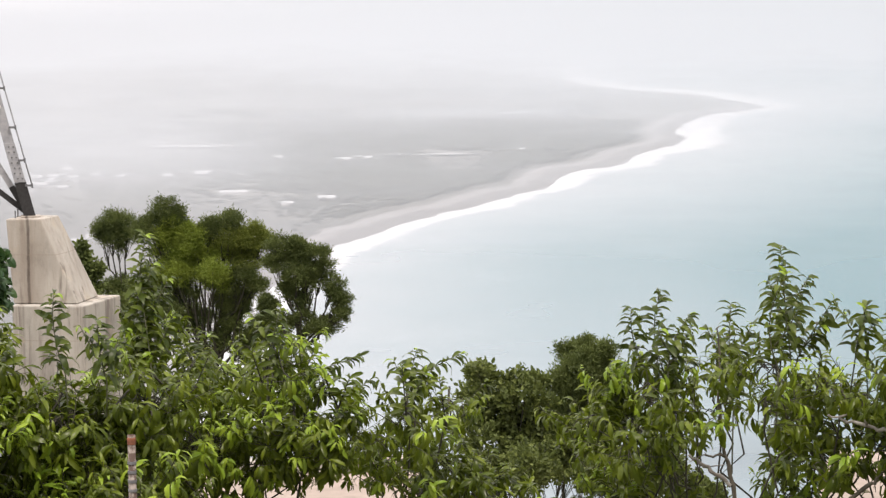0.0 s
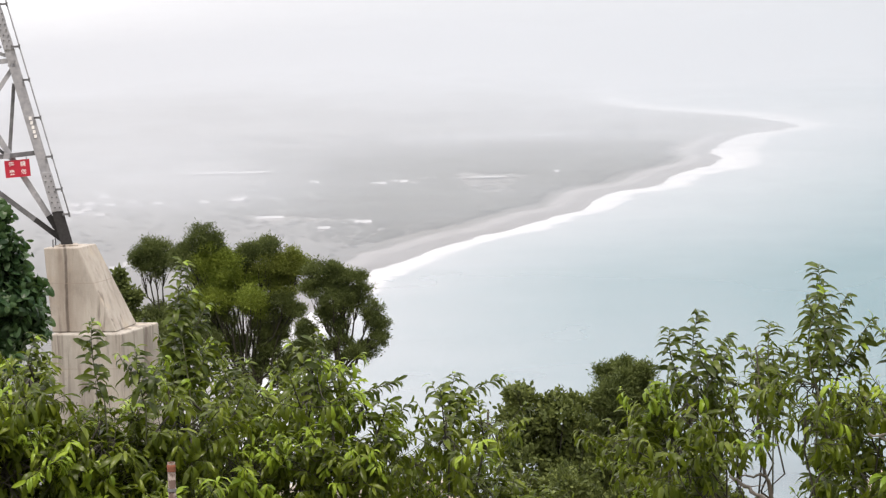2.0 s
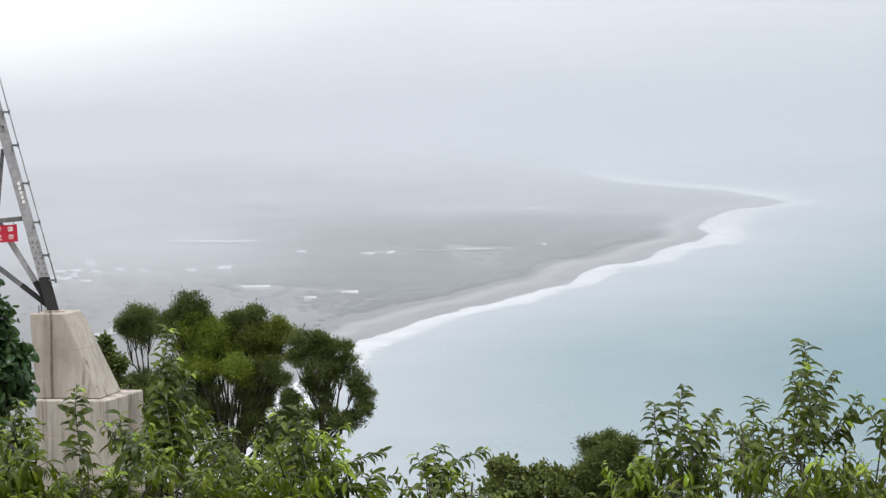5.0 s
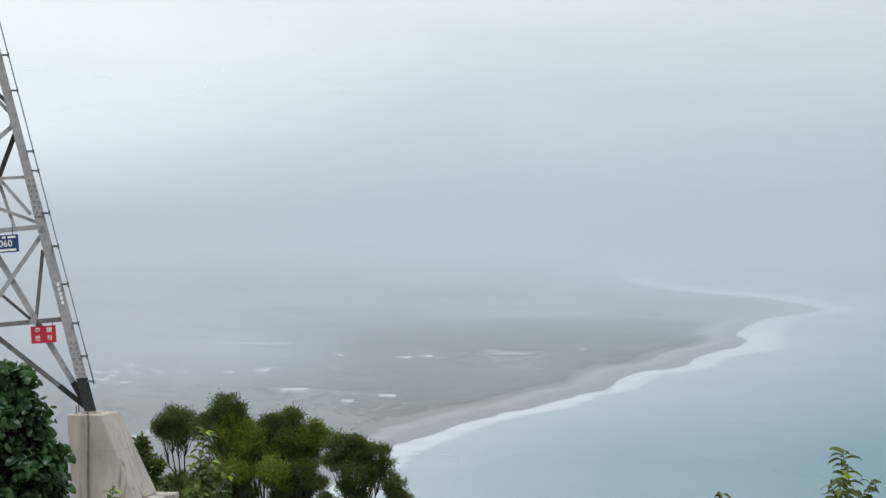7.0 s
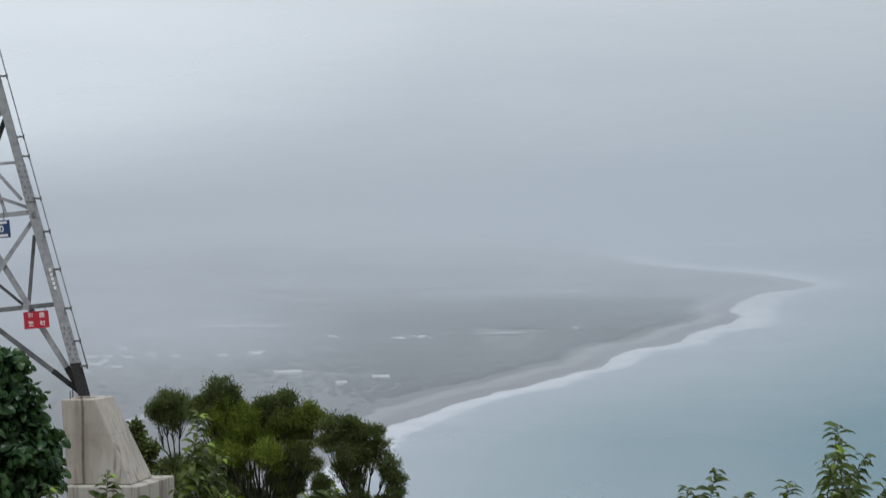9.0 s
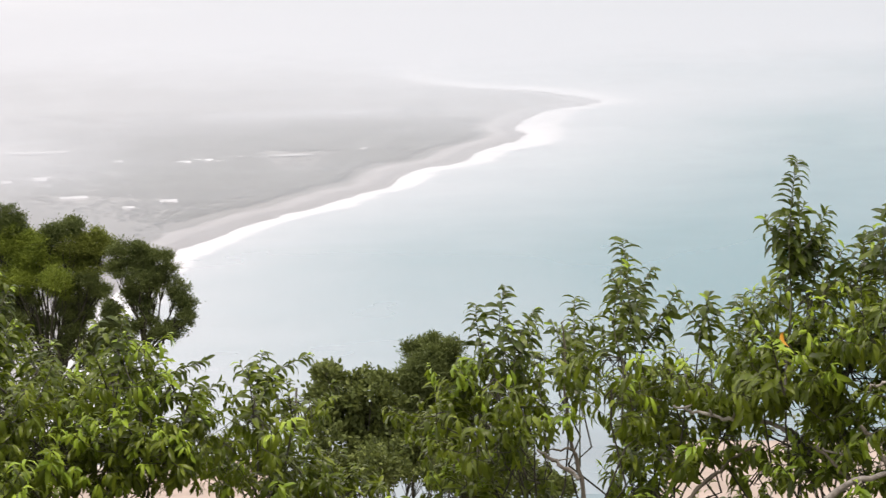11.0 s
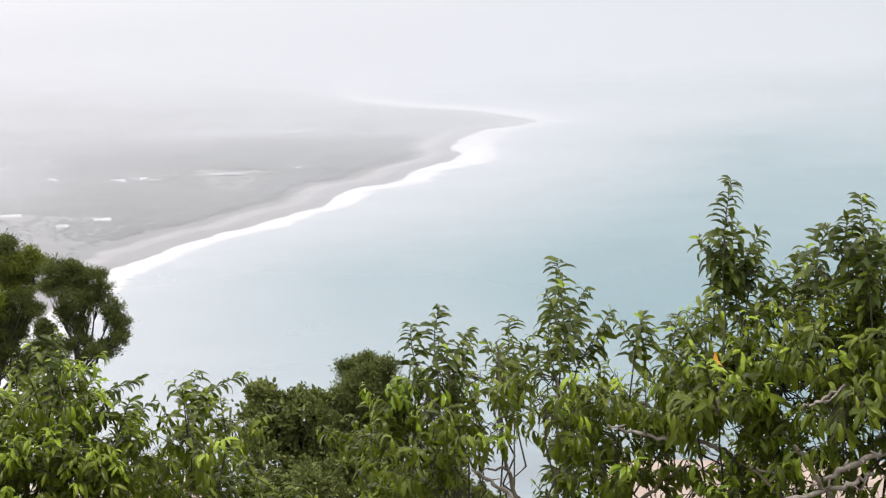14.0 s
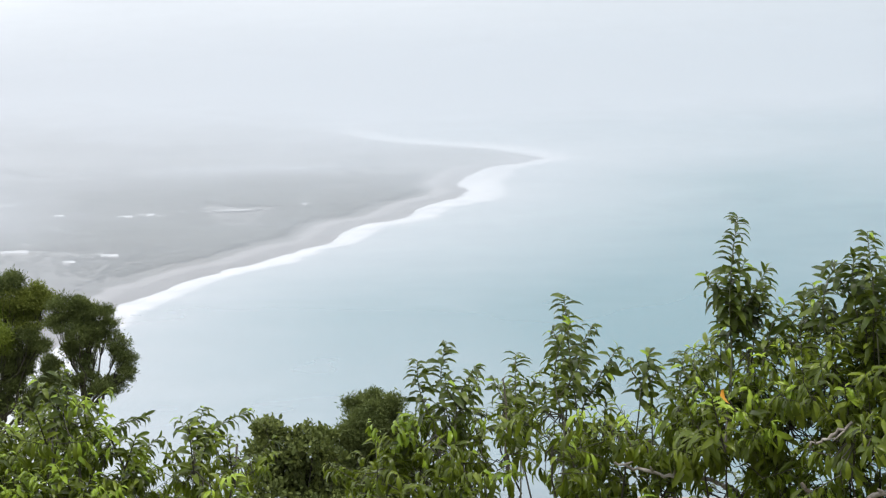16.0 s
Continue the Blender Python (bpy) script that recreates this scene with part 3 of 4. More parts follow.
def fruit_tree(az, dist, lumps, shoots, label, leaf_len=0.082, dense=1.0, fresh=0.3, bare=(), low_fresh=0.0, upright=34.0):
    """A small orchard tree: trunk, crooked limbs to each clump, leafy twigs, tall free shoots on top."""
    foot = spot(az, 0, dist)
    foot.z = float(hill_height(np.array([foot.x]), np.array([foot.y]))[0]) - 0.15
    tree = thing("fruit_tree", foot, label, "tree", "orchard trees")
    inv = -foot
    fork = Vector((foot.x, foot.y, EYE - dist * math.tan(radians(16.0))))
    trunk = Mesh()
    trunk.tube([p + inv for p in limb(foot, fork, 0, 6, 0.03)], list(np.linspace(0.075, 0.05, 7)), 8)
    part("trunk", trunk, BARK, tree, smooth=True)
    twigs, leaves, young = Mesh(), Mesh(), Mesh()
    centres = []
    for a, e, r in lumps:
        d = dist + rng.normal(0, 0.22)
        c = spot(a, e, d)
        rad = r / PER_M * d
        centres.append(c)
        branch = Mesh()
        low = c - Vector((0, 0, rad * 0.7))
        branch.tube([p + inv for p in limb(fork, low, -0.08, 8, 0.06)], list(np.linspace(0.0065, 0.0035, 9)), 6)
        part("branch", branch, TWIG, tree, smooth=True)
        count = int(dense * 9.4 * (r / 60.0) ** 2 * 3.3)
        for _ in range(max(count, 5)):
            q = rng.normal(0, 1, 3)
            q = q / np.linalg.norm(q) * rng.uniform(0.12, 1.0) ** 0.55
            b0 = c + Vector((q[0] * rad, q[1] * 0.36, q[2] * rad * 0.8 - rad * 0.26 - 0.11))
            # upper twigs stand up, lower ones reach out and hang
            rise_ = 0.6 + q[2] * 0.75 + rng.normal(0, 0.25)
            way = Vector((q[0] * 0.9 + rng.normal(0, 0.4), q[1] - 0.25 + rng.normal(0, 0.4), rise_)).normalized()
            ln = rng.uniform(0.11, 0.22)
            t0 = b0 + way * ln
            twigs.tube([p + inv for p in limb(low, b0, 0, 3, 0.1)] + [t0 + inv], [0.0036, 0.003, 0.0025, 0.002, 0.0013], 4)
            hang = max(0.0, 0.7 - 0.65 * q[2] + rng.normal(0, 0.35))
            pl, fr, sz = shoot_leaves(b0 + inv, t0 + inv, leaf_len * rng.uniform(0.9, 1.4), hang, 0.0108, 0.0)
            # young growth comes in patches, on the sunny side of the crown
            patch_ = noise.noise((b0.x * 2.6, b0.z * 2.6, b0.y * 1.5 + dist * 7.0))
            tip_young = patch_ + 0.28 * q[2] - 0.18 * q[1] + rng.normal(0, 0.12) > 0.52 - 0.62 * fresh - (low_fresh if e < -11.3 else 0.0)
            for k in range(4):
                pick = rng.integers(0, 4, len(pl)) == k
                late = np.arange(len(pl)) > len(pl) * 0.4
                if tip_young:
                    scatter(young, BODY[k], pl[pick & late], fr[pick & late], sz[pick & late] * 0.9)
                    pick = pick & ~late
                scatter(leaves, BODY[k], pl[pick], fr[pick], sz[pick])
    # stronger upright shoots that stand out of each clump
    for c, (a, e, r) in zip(centres, lumps):
        rad = r / PER_M * dist
        for _ in range(int(r / upright) if e > -11.2 else 0):
            x = rng.uniform(-0.9, 0.9)
            b0 = c + Vector((x * rad, rng.normal(-0.1, 0.2), rad * (0.5 * math.sqrt(1 - x * x) - rng.uniform(0.3, 1.0)) - 0.12))
            t0 = b0 + Vector((x * 0.45 + rng.normal(0, 0.25), rng.normal(-0.15, 0.2), 1.0)).normalized() * rng.uniform(0.16, 0.28)
            twigs.tube([c + inv, b0 + inv, t0 + inv], [0.006, 0.005, 0.002], 5)
            pl, fr, sz = shoot_leaves(b0 + inv, t0 + inv, leaf_len * 1.22, rng.uniform(0.1, 0.4), 0.0112, 0.0, (rng.normal(0, 0.4), -1.0, rng.normal(0.2, 0.3)), None, 0.5, True)
            tender = np.arange(len(pl)) > len(pl) * (0.6 if rng.random() < fresh else 2.0)
            k = int(rng.integers(0, 3))
            scatter(leaves, BLADES[k], pl[~tender], fr[~tender], sz[~tender])
            scatter(young, BLADES[k], pl[tender], fr[tender], sz[tender])
    for pts, r0, r1, *dark in bare:
        m = Mesh()
        line = glide([tuple(spot(a, e, dist - 0.45)) for a, e in pts], 4)
        line = line + rng.normal(0, 0.0045, line.shape)
        m.tube([Vector(q) + inv for q in line], list(np.linspace(r0, r1, len(line)) * 0.8 * rng.uniform(0.8, 1.2, len(line))), 8)
        for k in range(2, len(line) - 2, 4):
            stub = Vector(line[k]) + Vector((rng.normal(0, 0.035), -0.02, rng.normal(0.01, 0.025)))
            m.tube([Vector(line[k]) + inv, stub + inv], [r1 * 0.45, r1 * 0.25], 5)
        part("branch", m, BARK if dark else PALE_BARK, tree, "" if dark else "crooked pale grey bare branch", smooth=True)
    part("twig_wood", twigs, TWIG, tree, kind="stuff")
    part("foliage", leaves, LEAF, tree, smooth=True, kind="stuff")
    if young.n:
        part("young_foliage", young, LEAF_YOUNG, tree, "bright lime young leaves", smooth=True, kind="stuff")
    for a, e, dx, dz, span in shoots:
        d = dist + rng.normal(0, 0.15) - 0.1
        tip = spot(a, e, d)
        ln = span / PER_M * d
        way = Vector((dx, rng.normal(0, 0.15), dz)).normalized()
        base = tip - way * ln
        near = min(centres, key=lambda c: (c - base).length)
        stem = Mesh()
        bend = Vector((rng.normal(-0.05, 0.06) - dx * 0.06, 0, 0)) * ln
        curve = [base.lerp(tip, k / 5) + bend * (4 * k / 5 * (1 - k / 5)) + inv for k in range(6)]
        root = base - way * 0.12 - Vector((0, 0, 0.16)) + Vector((near.x - base.x, near.y - base.y, 0)) * 0.12
        stem.tube([root + inv, base.lerp(root, 0.4) + inv, *curve], [0.0036, 0.0034, 0.0032, 0.003, 0.0027, 0.0024, 0.0018, 0.0012], 6)
        sets = [shoot_leaves(base + inv, tip + inv, leaf_len * 1.24, rng.uniform(0.1, 0.35), 0.0088, 0.0, (rng.normal(0.1, 0.5), -1.0, 0.2), bend, 0.5, True)]
        # side sprays
        for k, s_ in ((1, 1), (2, -1)) if span > 105 else ((2, 1 if rng.random() < 0.5 else -1),):
            if rng.random() < 0.5:
                b1 = curve[k]
                t1 = b1 + (Vector((s_ * 0.75, rng.normal(-0.1, 0.2), 1.0)) + way * 0.3).normalized() * ln * rng.uniform(0.42, 0.6)
                stem.tube([b1, b1.lerp(t1, 0.5) + Vector((s_ * 0.008, 0, -0.004)), t1], [0.004, 0.003, 0.0013], 5)
                sets.append(shoot_leaves(b1, t1, leaf_len * 1.2, rng.uniform(0.1, 0.35), 0.01, 0.1, (rng.normal(0, 0.5), -1.0, 0.3), None, 0.5, True))
        shoot = part("shoot", stem, STEM, tree, smooth=True)
        for pl, fr, sz in sets:
            for i in range(len(pl)):
                tender = i >= len(pl) - 3
                ob = new("leaf", (YOUNG_DATA if tender and rng.random() < 0.3 else LEAF_DATA)[int(rng.integers(0, 2 if tender else 3))])
                ob.parent = shoot
                ob.matrix_basis = Matrix.Translation(pl[i]) @ Matrix(fr[i].tolist()).to_4x4() @ Matrix.Diagonal((sz[i], sz[i], sz[i], 1))
    return tree


LEFT_LUMPS = [(-9.43, -9.58, 60), (-9.61, -10.84, 100), (-9.0, -9.4, 38), (-8.4, -10.95, 75), (-7.4, -10.75, 60), (-7.07, -11.23, 90), (-6.07, -12.16, 110), (-8.39, -12.17, 110), (-10.6, -10.28, 100), (-9.5, -12.9, 110), (-7.3, -13.1, 100), (-10.7, -12.0, 110)]
LEFT_SHOOTS = [(-8.82, -8.75, 0.2, 1, 130), (-7.54, -8.5, -0.1, 1, 150), (-6.57, -9.1, -0.1, 1, 120)]
fruit_tree(-8.4, 10.6, LEFT_LUMPS, LEFT_SHOOTS, "leafy green orchard tree with lime young leaves below the tower", fresh=0.54)
MIDL_LUMPS = [(-5.57, -9.25, 45), (-5.48, -10.28, 80), (-4.44, -10.19, 70), (-4.09, -11.35, 110), (-2.87, -10.11, 80), (-2.47, -9.61, 40), (-2.12, -11.16, 90), (-1.45, -10.41, 35), (-5.4, -12.6, 80), (-4.7, -12.2, 50), (-2.9, -11.9, 50), (-1.2, -11.4, 50)]
MIDL_SHOOTS = [(-5.43, -7.23, 0.1, 1, 230), (-5.25, -7.9, 0.2, 1, 190), (-5.65, -8.1, -0.15, 1, 190), (-5.0, -8.6, 0.3, 1, 150), (-4.02, -9.5, 0, 1, 120), (-2.38, -8.97, 0.2, 1, 120), (-0.59, -10.08, 1, 0.45, 150)]
fruit_tree(-4.0, 11.4, MIDL_LUMPS, MIDL_SHOOTS, "dense orchard tree with one tall upright shoot", fresh=0.3)
MID_LUMPS = [(-0.43, -11.47, 50), (0.51, -10.95, 45), (1.14, -11.86, 60), (-0.06, -12.0, 40), (1.5, -10.8, 35), (1.78, -12.5, 60), (0.9, -12.7, 50), (2.6, -12.8, 55)]
MID_SHOOTS = [(0.75, -9.95, 0.15, 1, 115), (1.8, -10.05, 0.9, 0.7, 120), (-0.3, -10.6, 0.8, 0.8, 100)]
fruit_tree(0.4, 12.0, MID_LUMPS, MID_SHOOTS, "low orchard tree with arching shoots")
R1_LUMPS = [(5.35, -10.33, 48), (4.9, -10.96, 52), (6.1, -10.34, 42), (6.75, -11.0, 34), (5.95, -11.24, 60), (7.1, -10.49, 26), (8.16, -10.43, 28), (7.73, -10.88, 34), (5.22, -12.0, 55), (6.53, -12.15, 50), (6.0, -12.6, 60), (5.2, -12.9, 60), (7.0, -11.3, 36), (6.3, -9.85, 26), (7.7, -9.9, 22)]
R1_SHOOTS = [(5.7, -9.02, -0.25, 1, 120), (6.38, -8.62, -0.15, 1, 190), (7.05, -9.15, 0.35, 1, 120), (7.98, -8.9, 0.0, 1, 190), (8.45, -9.4, 0.45, 1, 110)]
fruit_tree(8.0, 11.2, R1_LUMPS, R1_SHOOTS, "orchard tree with bare forked stems and leafy shoots", dense=0.78, fresh=0.45, upright=60.0,
           bare=[([(8.2, -14.2), (8.05, -13.24), (7.97, -12.6), (7.84, -12.21), (7.78, -11.7), (7.73, -11.18), (7.75, -10.54), (7.73, -10.03), (7.69, -9.39)], 0.014, 0.003, True),
                 ([(7.84, -12.31), (7.62, -12.36), (7.31, -12.36)], 0.008, 0.004, True), ([(8.03, -13.01), (7.64, -12.75), (7.31, -12.48), (7.05, -12.35)], 0.013, 0.007)])
R2_LUMPS = [(10.15, -10.0, 40), (9.0, -9.95, 38), (9.6, -10.5, 46), (8.8, -10.75, 28), (9.3, -10.9, 52), (10.5, -10.55, 28), (9.95, -11.67, 58), (11.0, -10.45, 52), (11.26, -11.28, 58), (9.25, -12.3, 26), (9.68, -12.82, 50), (11.92, -9.75, 36), (11.95, -10.31, 52), (9.2, -13.2, 50), (12.3, -12.4, 34), (11.9, -13.3, 40), (9.2, -11.6, 30)]
R2_SHOOTS = [(9.1, -7.6, -0.1, 1, 210), (9.25, -8.2, 0.1, 1, 170), (9.75, -8.25, 0.35, 1, 140), (10.3, -8.8, 0.6, 1, 120), (11.05, -8.92, 0.1, 1, 110), (11.81, -9.0, 0.1, 1, 100), (12.4, -8.95, 0.3, 1, 100)]
fruit_tree(10.2, 10.4, R2_LUMPS, R2_SHOOTS, "orchard tree with dark glossy leaves and grey limbs", dense=0.76, fresh=0.42, upright=60.0,
           bare=[([(10.4, -13.7), (10.78, -13.25), (11.11, -12.97), (11.44, -12.68), (11.77, -12.43), (12.09, -12.3)], 0.013, 0.006, True),
                 ([(10.2, -11.35), (10.8, -11.53), (11.38, -11.66), (11.84, -11.72), (12.36, -11.76), (12.74, -11.91), (13.03, -12.01)], 0.007, 0.015)])
R3_LUMPS = [(13.35, -8.45, 38), (12.69, -9.45, 52), (13.6, -9.2, 56), (14.4, -8.3, 38), (12.82, -10.25, 78), (14.24, -9.86, 80), (13.08, -11.53, 68), (12.6, -8.7, 24), (13.99, -11.27, 60), (13.2, -12.5, 36), (14.0, -12.2, 40), (12.6, -13.3, 34)]
R3_SHOOTS = [(13.08, -5.83, 0.02, 1, 250), (13.22, -6.85, 0.1, 1, 170), (12.9, -7.05, -0.2, 1, 150), (13.7, -7.35, 0.15, 1, 130), (14.15, -7.8, 0.4, 1, 110), (14.55, -7.5, 0.2, 1, 100)]
fruit_tree(13.2, 10.0, R3_LUMPS, R3_SHOOTS, "tall orchard tree with a long leafy leader shoot", dense=0.62, fresh=0.52, upright=60.0, low_fresh=0.52,
           bare=[([(14.7, -13.5), (14.36, -13.11), (14.04, -12.86), (13.71, -12.48), (13.46, -12.29)], 0.012, 0.006, True), ([(13.6, -12.35), (14.0, -12.45), (14.35, -12.55)], 0.006, 0.004)])
R4_LUMPS = [(15.2, -7.95, 40), (16.0, -7.5, 46), (16.9, -7.75, 52), (15.2, -8.9, 74), (16.4, -8.85, 84), (15.78, -9.97, 85), (17.0, -10.33, 90), (15.15, -11.51, 60), (16.69, -11.5, 56), (14.5, -12.6, 34), (15.9, -12.3, 32), (16.6, -13.0, 40), (17.9, -8.75, 110), (18.2, -10.4, 110)]
R4_SHOOTS = [(14.75, -7.35, -0.3, 1, 110), (15.3, -6.85, 0.1, 1, 140), (15.98, -6.18, -0.1, 1, 190), (15.7, -6.7, -0.2, 1, 150), (16.5, -6.8, 0.3, 1, 130), (17.2, -6.85, 0.2, 1, 140), (18.1, -7.1, 0.2, 1, 150)]
fruit_tree(16.2, 9.7, R4_LUMPS, R4_SHOOTS, "broad orchard tree with pale grey twisted limbs", dense=0.62, fresh=0.6, upright=60.0, low_fresh=0.58,
           bare=[([(13.7, -13.5), (14.23, -13.11), (14.94, -12.87), (15.58, -12.73), (15.97, -12.58), (16.29, -12.42)], 0.017, 0.011), ([(15.6, -13.6), (15.39, -13.15), (15.2, -12.84), (14.97, -12.47), (14.81, -12.11), (14.49, -11.84)], 0.017, 0.008, True),
                 ([(15.2, -12.62), (15.45, -12.43), (15.84, -12.26), (16.28, -12.07), (16.58, -11.96), (17.11, -11.74), (17.9, -11.3)], 0.012, 0.017), ([(14.7, -10.98), (15.0, -10.84), (15.26, -10.69), (15.67, -10.48)], 0.006, 0.008)])

# one withered leaf among the green
m = Mesh()
m.add(*BLADES[2])
ob = part("withered_leaf", m, ORANGE, smooth=True)
ob.matrix_world = Matrix.Translation(spot(12.75, -9.72, 9.3)) @ Euler((radians(-60), radians(20), radians(40))).to_matrix().to_4x4() @ Matrix.Diagonal((0.11, 0.06, 0.09, 1))
tagged(ob, "withered orange leaf hanging among green leaves", "leaf")


# ---- trees and bushes with small leaves ----
def puffs(mesh, shape, lobes, dist, size, clusters, per, depth=1.0, inv=Vector(), flat=0.8, under=0.35, hang=0.0, clump=0.13, swell=1.0):
    """Fills lobes with tufts of small leaves: a full domed top, a ragged and open underside."""
    hubs = []
    small = []
    for a, e, r in lobes:
        r *= swell
        small.append((a, e, r * 0.7))
        for _ in range(8):
            t, k = rng.uniform(0, 2 * math.pi), rng.uniform(0.55, 1.0) * r / 77.6
            small.append((a + k * math.cos(t), e + k * math.sin(t) * 0.85, r * rng.uniform(0.2, 0.4)))
    for a, e, r in small:
        d = dist + rng.normal(0, 0.8) * r / PER_M * dist
        c = np.array(spot(a, e, d) + inv)
        rad = r / PER_M * d
        n = max(5, int(0.75 * clusters * (r / 50.0) ** 2))
        q = unit(rng.normal(size=(n, 3))) * (rng.uniform(0.3, 1.0, (n, 1)) ** 0.4)
        keep = (q[:, 2] > -0.15) | (rng.random(n) < under)
        q = q[keep]
        n = len(q)
        q[:, 2] *= flat
        hub = c + q * rad * np.array([1, depth, 1])
        hubs.append((c, hub))
        pl = np.repeat(hub, per, 0) + rng.normal(0, 1, (n * per, 3)) * (rad * 0.06 + clump) * np.array([1, 1, 0.8])
        out = np.repeat(unit(q + np.array([0, 0, 0.25])), per, 0)
        d3 = out * 0.8 + rng.normal(0, 0.6, out.shape) + np.array([0, 0, 0.15 - hang])
        scatter(mesh, shape, pl, leaf_frames(d3, out + rng.normal(0, 0.5, out.shape)), size * rng.uniform(0.6, 1.25, len(pl)))
    return hubs


def bushy_tree(name, az, dist, groups, label, shape, size, clusters, per, trunk_r, group="", stems=1, category="tree", **tufts):
    foot = spot(az, 0, dist)
    foot.z = float(hill_height(np.array([foot.x]), np.array([foot.y]))[0]) - 0.3
    tree = thing(name, foot, label, category, group)
    inv = -foot
    wood = Mesh()
    every = [l for lobes, _ in groups for l in lobes]
    low = min(e - r / 77.6 for _, e, r in every)
    fork = spot(az, low - 0.3, dist)
    if stems == 1:
        wood.tube([p + inv for p in limb(foot, fork, 0, 6, 0.02)], list(np.linspace(trunk_r, trunk_r * 0.75, 7)), 9)
    part("trunk", wood, BARK, tree, smooth=True) if stems == 1 else None
    limbs = Mesh()
    for lobes, mat in groups:
        crown = Mesh()
        for i, (c, hub) in enumerate(puffs(crown, shape, lobes, dist, size, clusters, per, 0.9, inv, **tufts)):
            if i % 9 == 0:
                start = fork + inv if stems == 1 else Vector((rng.normal(0, 0.25), rng.normal(0, 0.25), 0))
                path = limb(start, Vector(c), -0.05, 6, 0.035)
                limbs.tube(path, list(np.linspace(trunk_r * 0.34, trunk_r * 0.1, 7)), 6)
            else:
                limbs.tube(limb(path[4], Vector(c), 0, 3, 0.06), [trunk_r * 0.12, trunk_r * 0.1, trunk_r * 0.07, trunk_r * 0.04], 4)
        part("crown", crown, mat, tree, kind="stuff")
    part("limb_wood", limbs, TWIG, tree, smooth=True, kind="stuff")
    return tree


WEST_LOBES = [(-6.25, -7.0, 26), (-5.84, -7.08, 24), (-6.45, -7.15, 16), (-6.06, -7.32, 18), (-6.33, -8.5, 24), (-5.94, -8.45, 20)]
CROWN_LOBES = [(-5.03, -6.7, 24), (-4.71, -6.86, 18), (-5.25, -7.04, 20), (-5.54, -7.14, 16), (-3.55, -6.98, 22), (-3.83, -7.16, 22), (-4.06, -7.09, 16)]
OLIVE_LOBES = [(-4.84, -7.17, 28), (-4.43, -7.31, 30), (-4.99, -7.56, 26), (-4.33, -7.82, 34), (-4.74, -8.1, 30), (-3.92, -8.11, 30), (-3.94, -7.59, 26), (-3.71, -8.39, 20), (-5.13, -8.09, 24)]
DUSK_LOBES = [(-3.03, -7.32, 26), (-3.29, -7.57, 28), (-2.8, -7.5, 18), (-3.16, -7.83, 28), (-3.55, -7.35, 24)]
LOW_LOBES = [(-3.17, -8.22, 22), (-3.36, -8.73, 22), (-2.95, -8.45, 14), (-3.59, -9.11, 18), (-4.34, -9.13, 28), (-4.92, -9.0, 28), (-5.49, -8.54, 26), (-5.75, -9.05, 26), (-3.1, -9.6, 20), (-5.1, -8.7, 22), (-4.6, -8.6, 20), (-3.7, -8.75, 18), (-3.23, -8.95, 13), (-3.5, -9.28, 16), (-3.72, -9.68, 18), (-2.96, -9.58, 16), (-2.63, -9.2, 12), (-3.24, -9.96, 18)]
EAST_LOBES = [(-2.29, -7.58, 28), (-2.36, -7.92, 22), (-1.9, -7.79, 22), (-1.51, -7.79, 18), (-1.39, -8.08, 20), (-2.03, -8.23, 26), (-1.64, -8.38, 20), (-1.13, -8.49, 20), (-0.97, -8.74, 14), (-2.01, -8.74, 22), (-2.2, -8.5, 13), (-0.95, -9.13, 15), (-1.26, -9.33, 20), (-1.65, -9.38, 18), (-1.93, -9.12, 16), (-2.81, -9.32, 22), (-2.29, -9.35, 20), (-2.02, -7.6, 18), (-1.75, -8.1, 20), (-2.68, -8.82, 12), (-2.7, -8.99, 11)]
PIER_LOBES = [(-7.0, -7.6, 18), (-6.72, -8.01, 22), (-6.9, -8.42, 26), (-7.13, -8.13, 18), (-6.62, -8.52, 18), (-6.3, -8.95, 34)]
FINE = dict(clump=0.07, flat=0.8, under=0.5, swell=1.04)
bushy_tree("hill_tree", -5.9, 61.5, [(WEST_LOBES, LEAF_FINE)], "slender dark tree with a flat leafy top on forked stems", NEEDLE, 0.078, 330, 62, 0.09, "trees on the slope", **FINE)
bushy_tree("hill_tree", -4.0, 60.0, [(CROWN_LOBES + LOW_LOBES, LEAF_FINE), (DUSK_LOBES, LEAF_DUSK), (OLIVE_LOBES, LEAF_OLIVE)], "spreading fine-leaved tree with dark and olive green clumps", NEEDLE, 0.078, 330, 62, 0.11, "trees on the slope", **FINE)
bushy_tree("hill_tree", -1.9, 58.5, [(EAST_LOBES, LEAF_FINE)], "dark fine-leaved tree with open gaps between its clumps", NEEDLE, 0.078, 330, 62, 0.1, "trees on the slope", clump=0.06, flat=0.8, under=0.3, swell=0.98)
bushy_tree("hill_tree", -6.9, 52.0, [(PIER_LOBES, LEAF_FINE)], "dark small tree behind the concrete pier", OVAL, 0.1, 130, 28, 0.09, "trees on the slope", clump=0.06)
LEFT_TREE = [(-9.85, -6.15, 34), (-9.75, -6.65, 38), (-9.4, -7.05, 32), (-9.85, -7.25, 48), (-9.1, -7.6, 28), (-9.5, -8.0, 50), (-9.05, -8.45, 28), (-9.7, -8.8, 52), (-10.5, -7.0, 75), (-10.5, -8.7, 85)]
bushy_tree("broad_leaved_tree", -9.8, 31.0, [(LEFT_TREE, LEAF_BROAD)], "dark broad-leaved tree with heart-shaped leaves beside the tower", HEART, 0.125, 70, 9, 0.1, clump=0.06, hang=0.75, under=0.8)
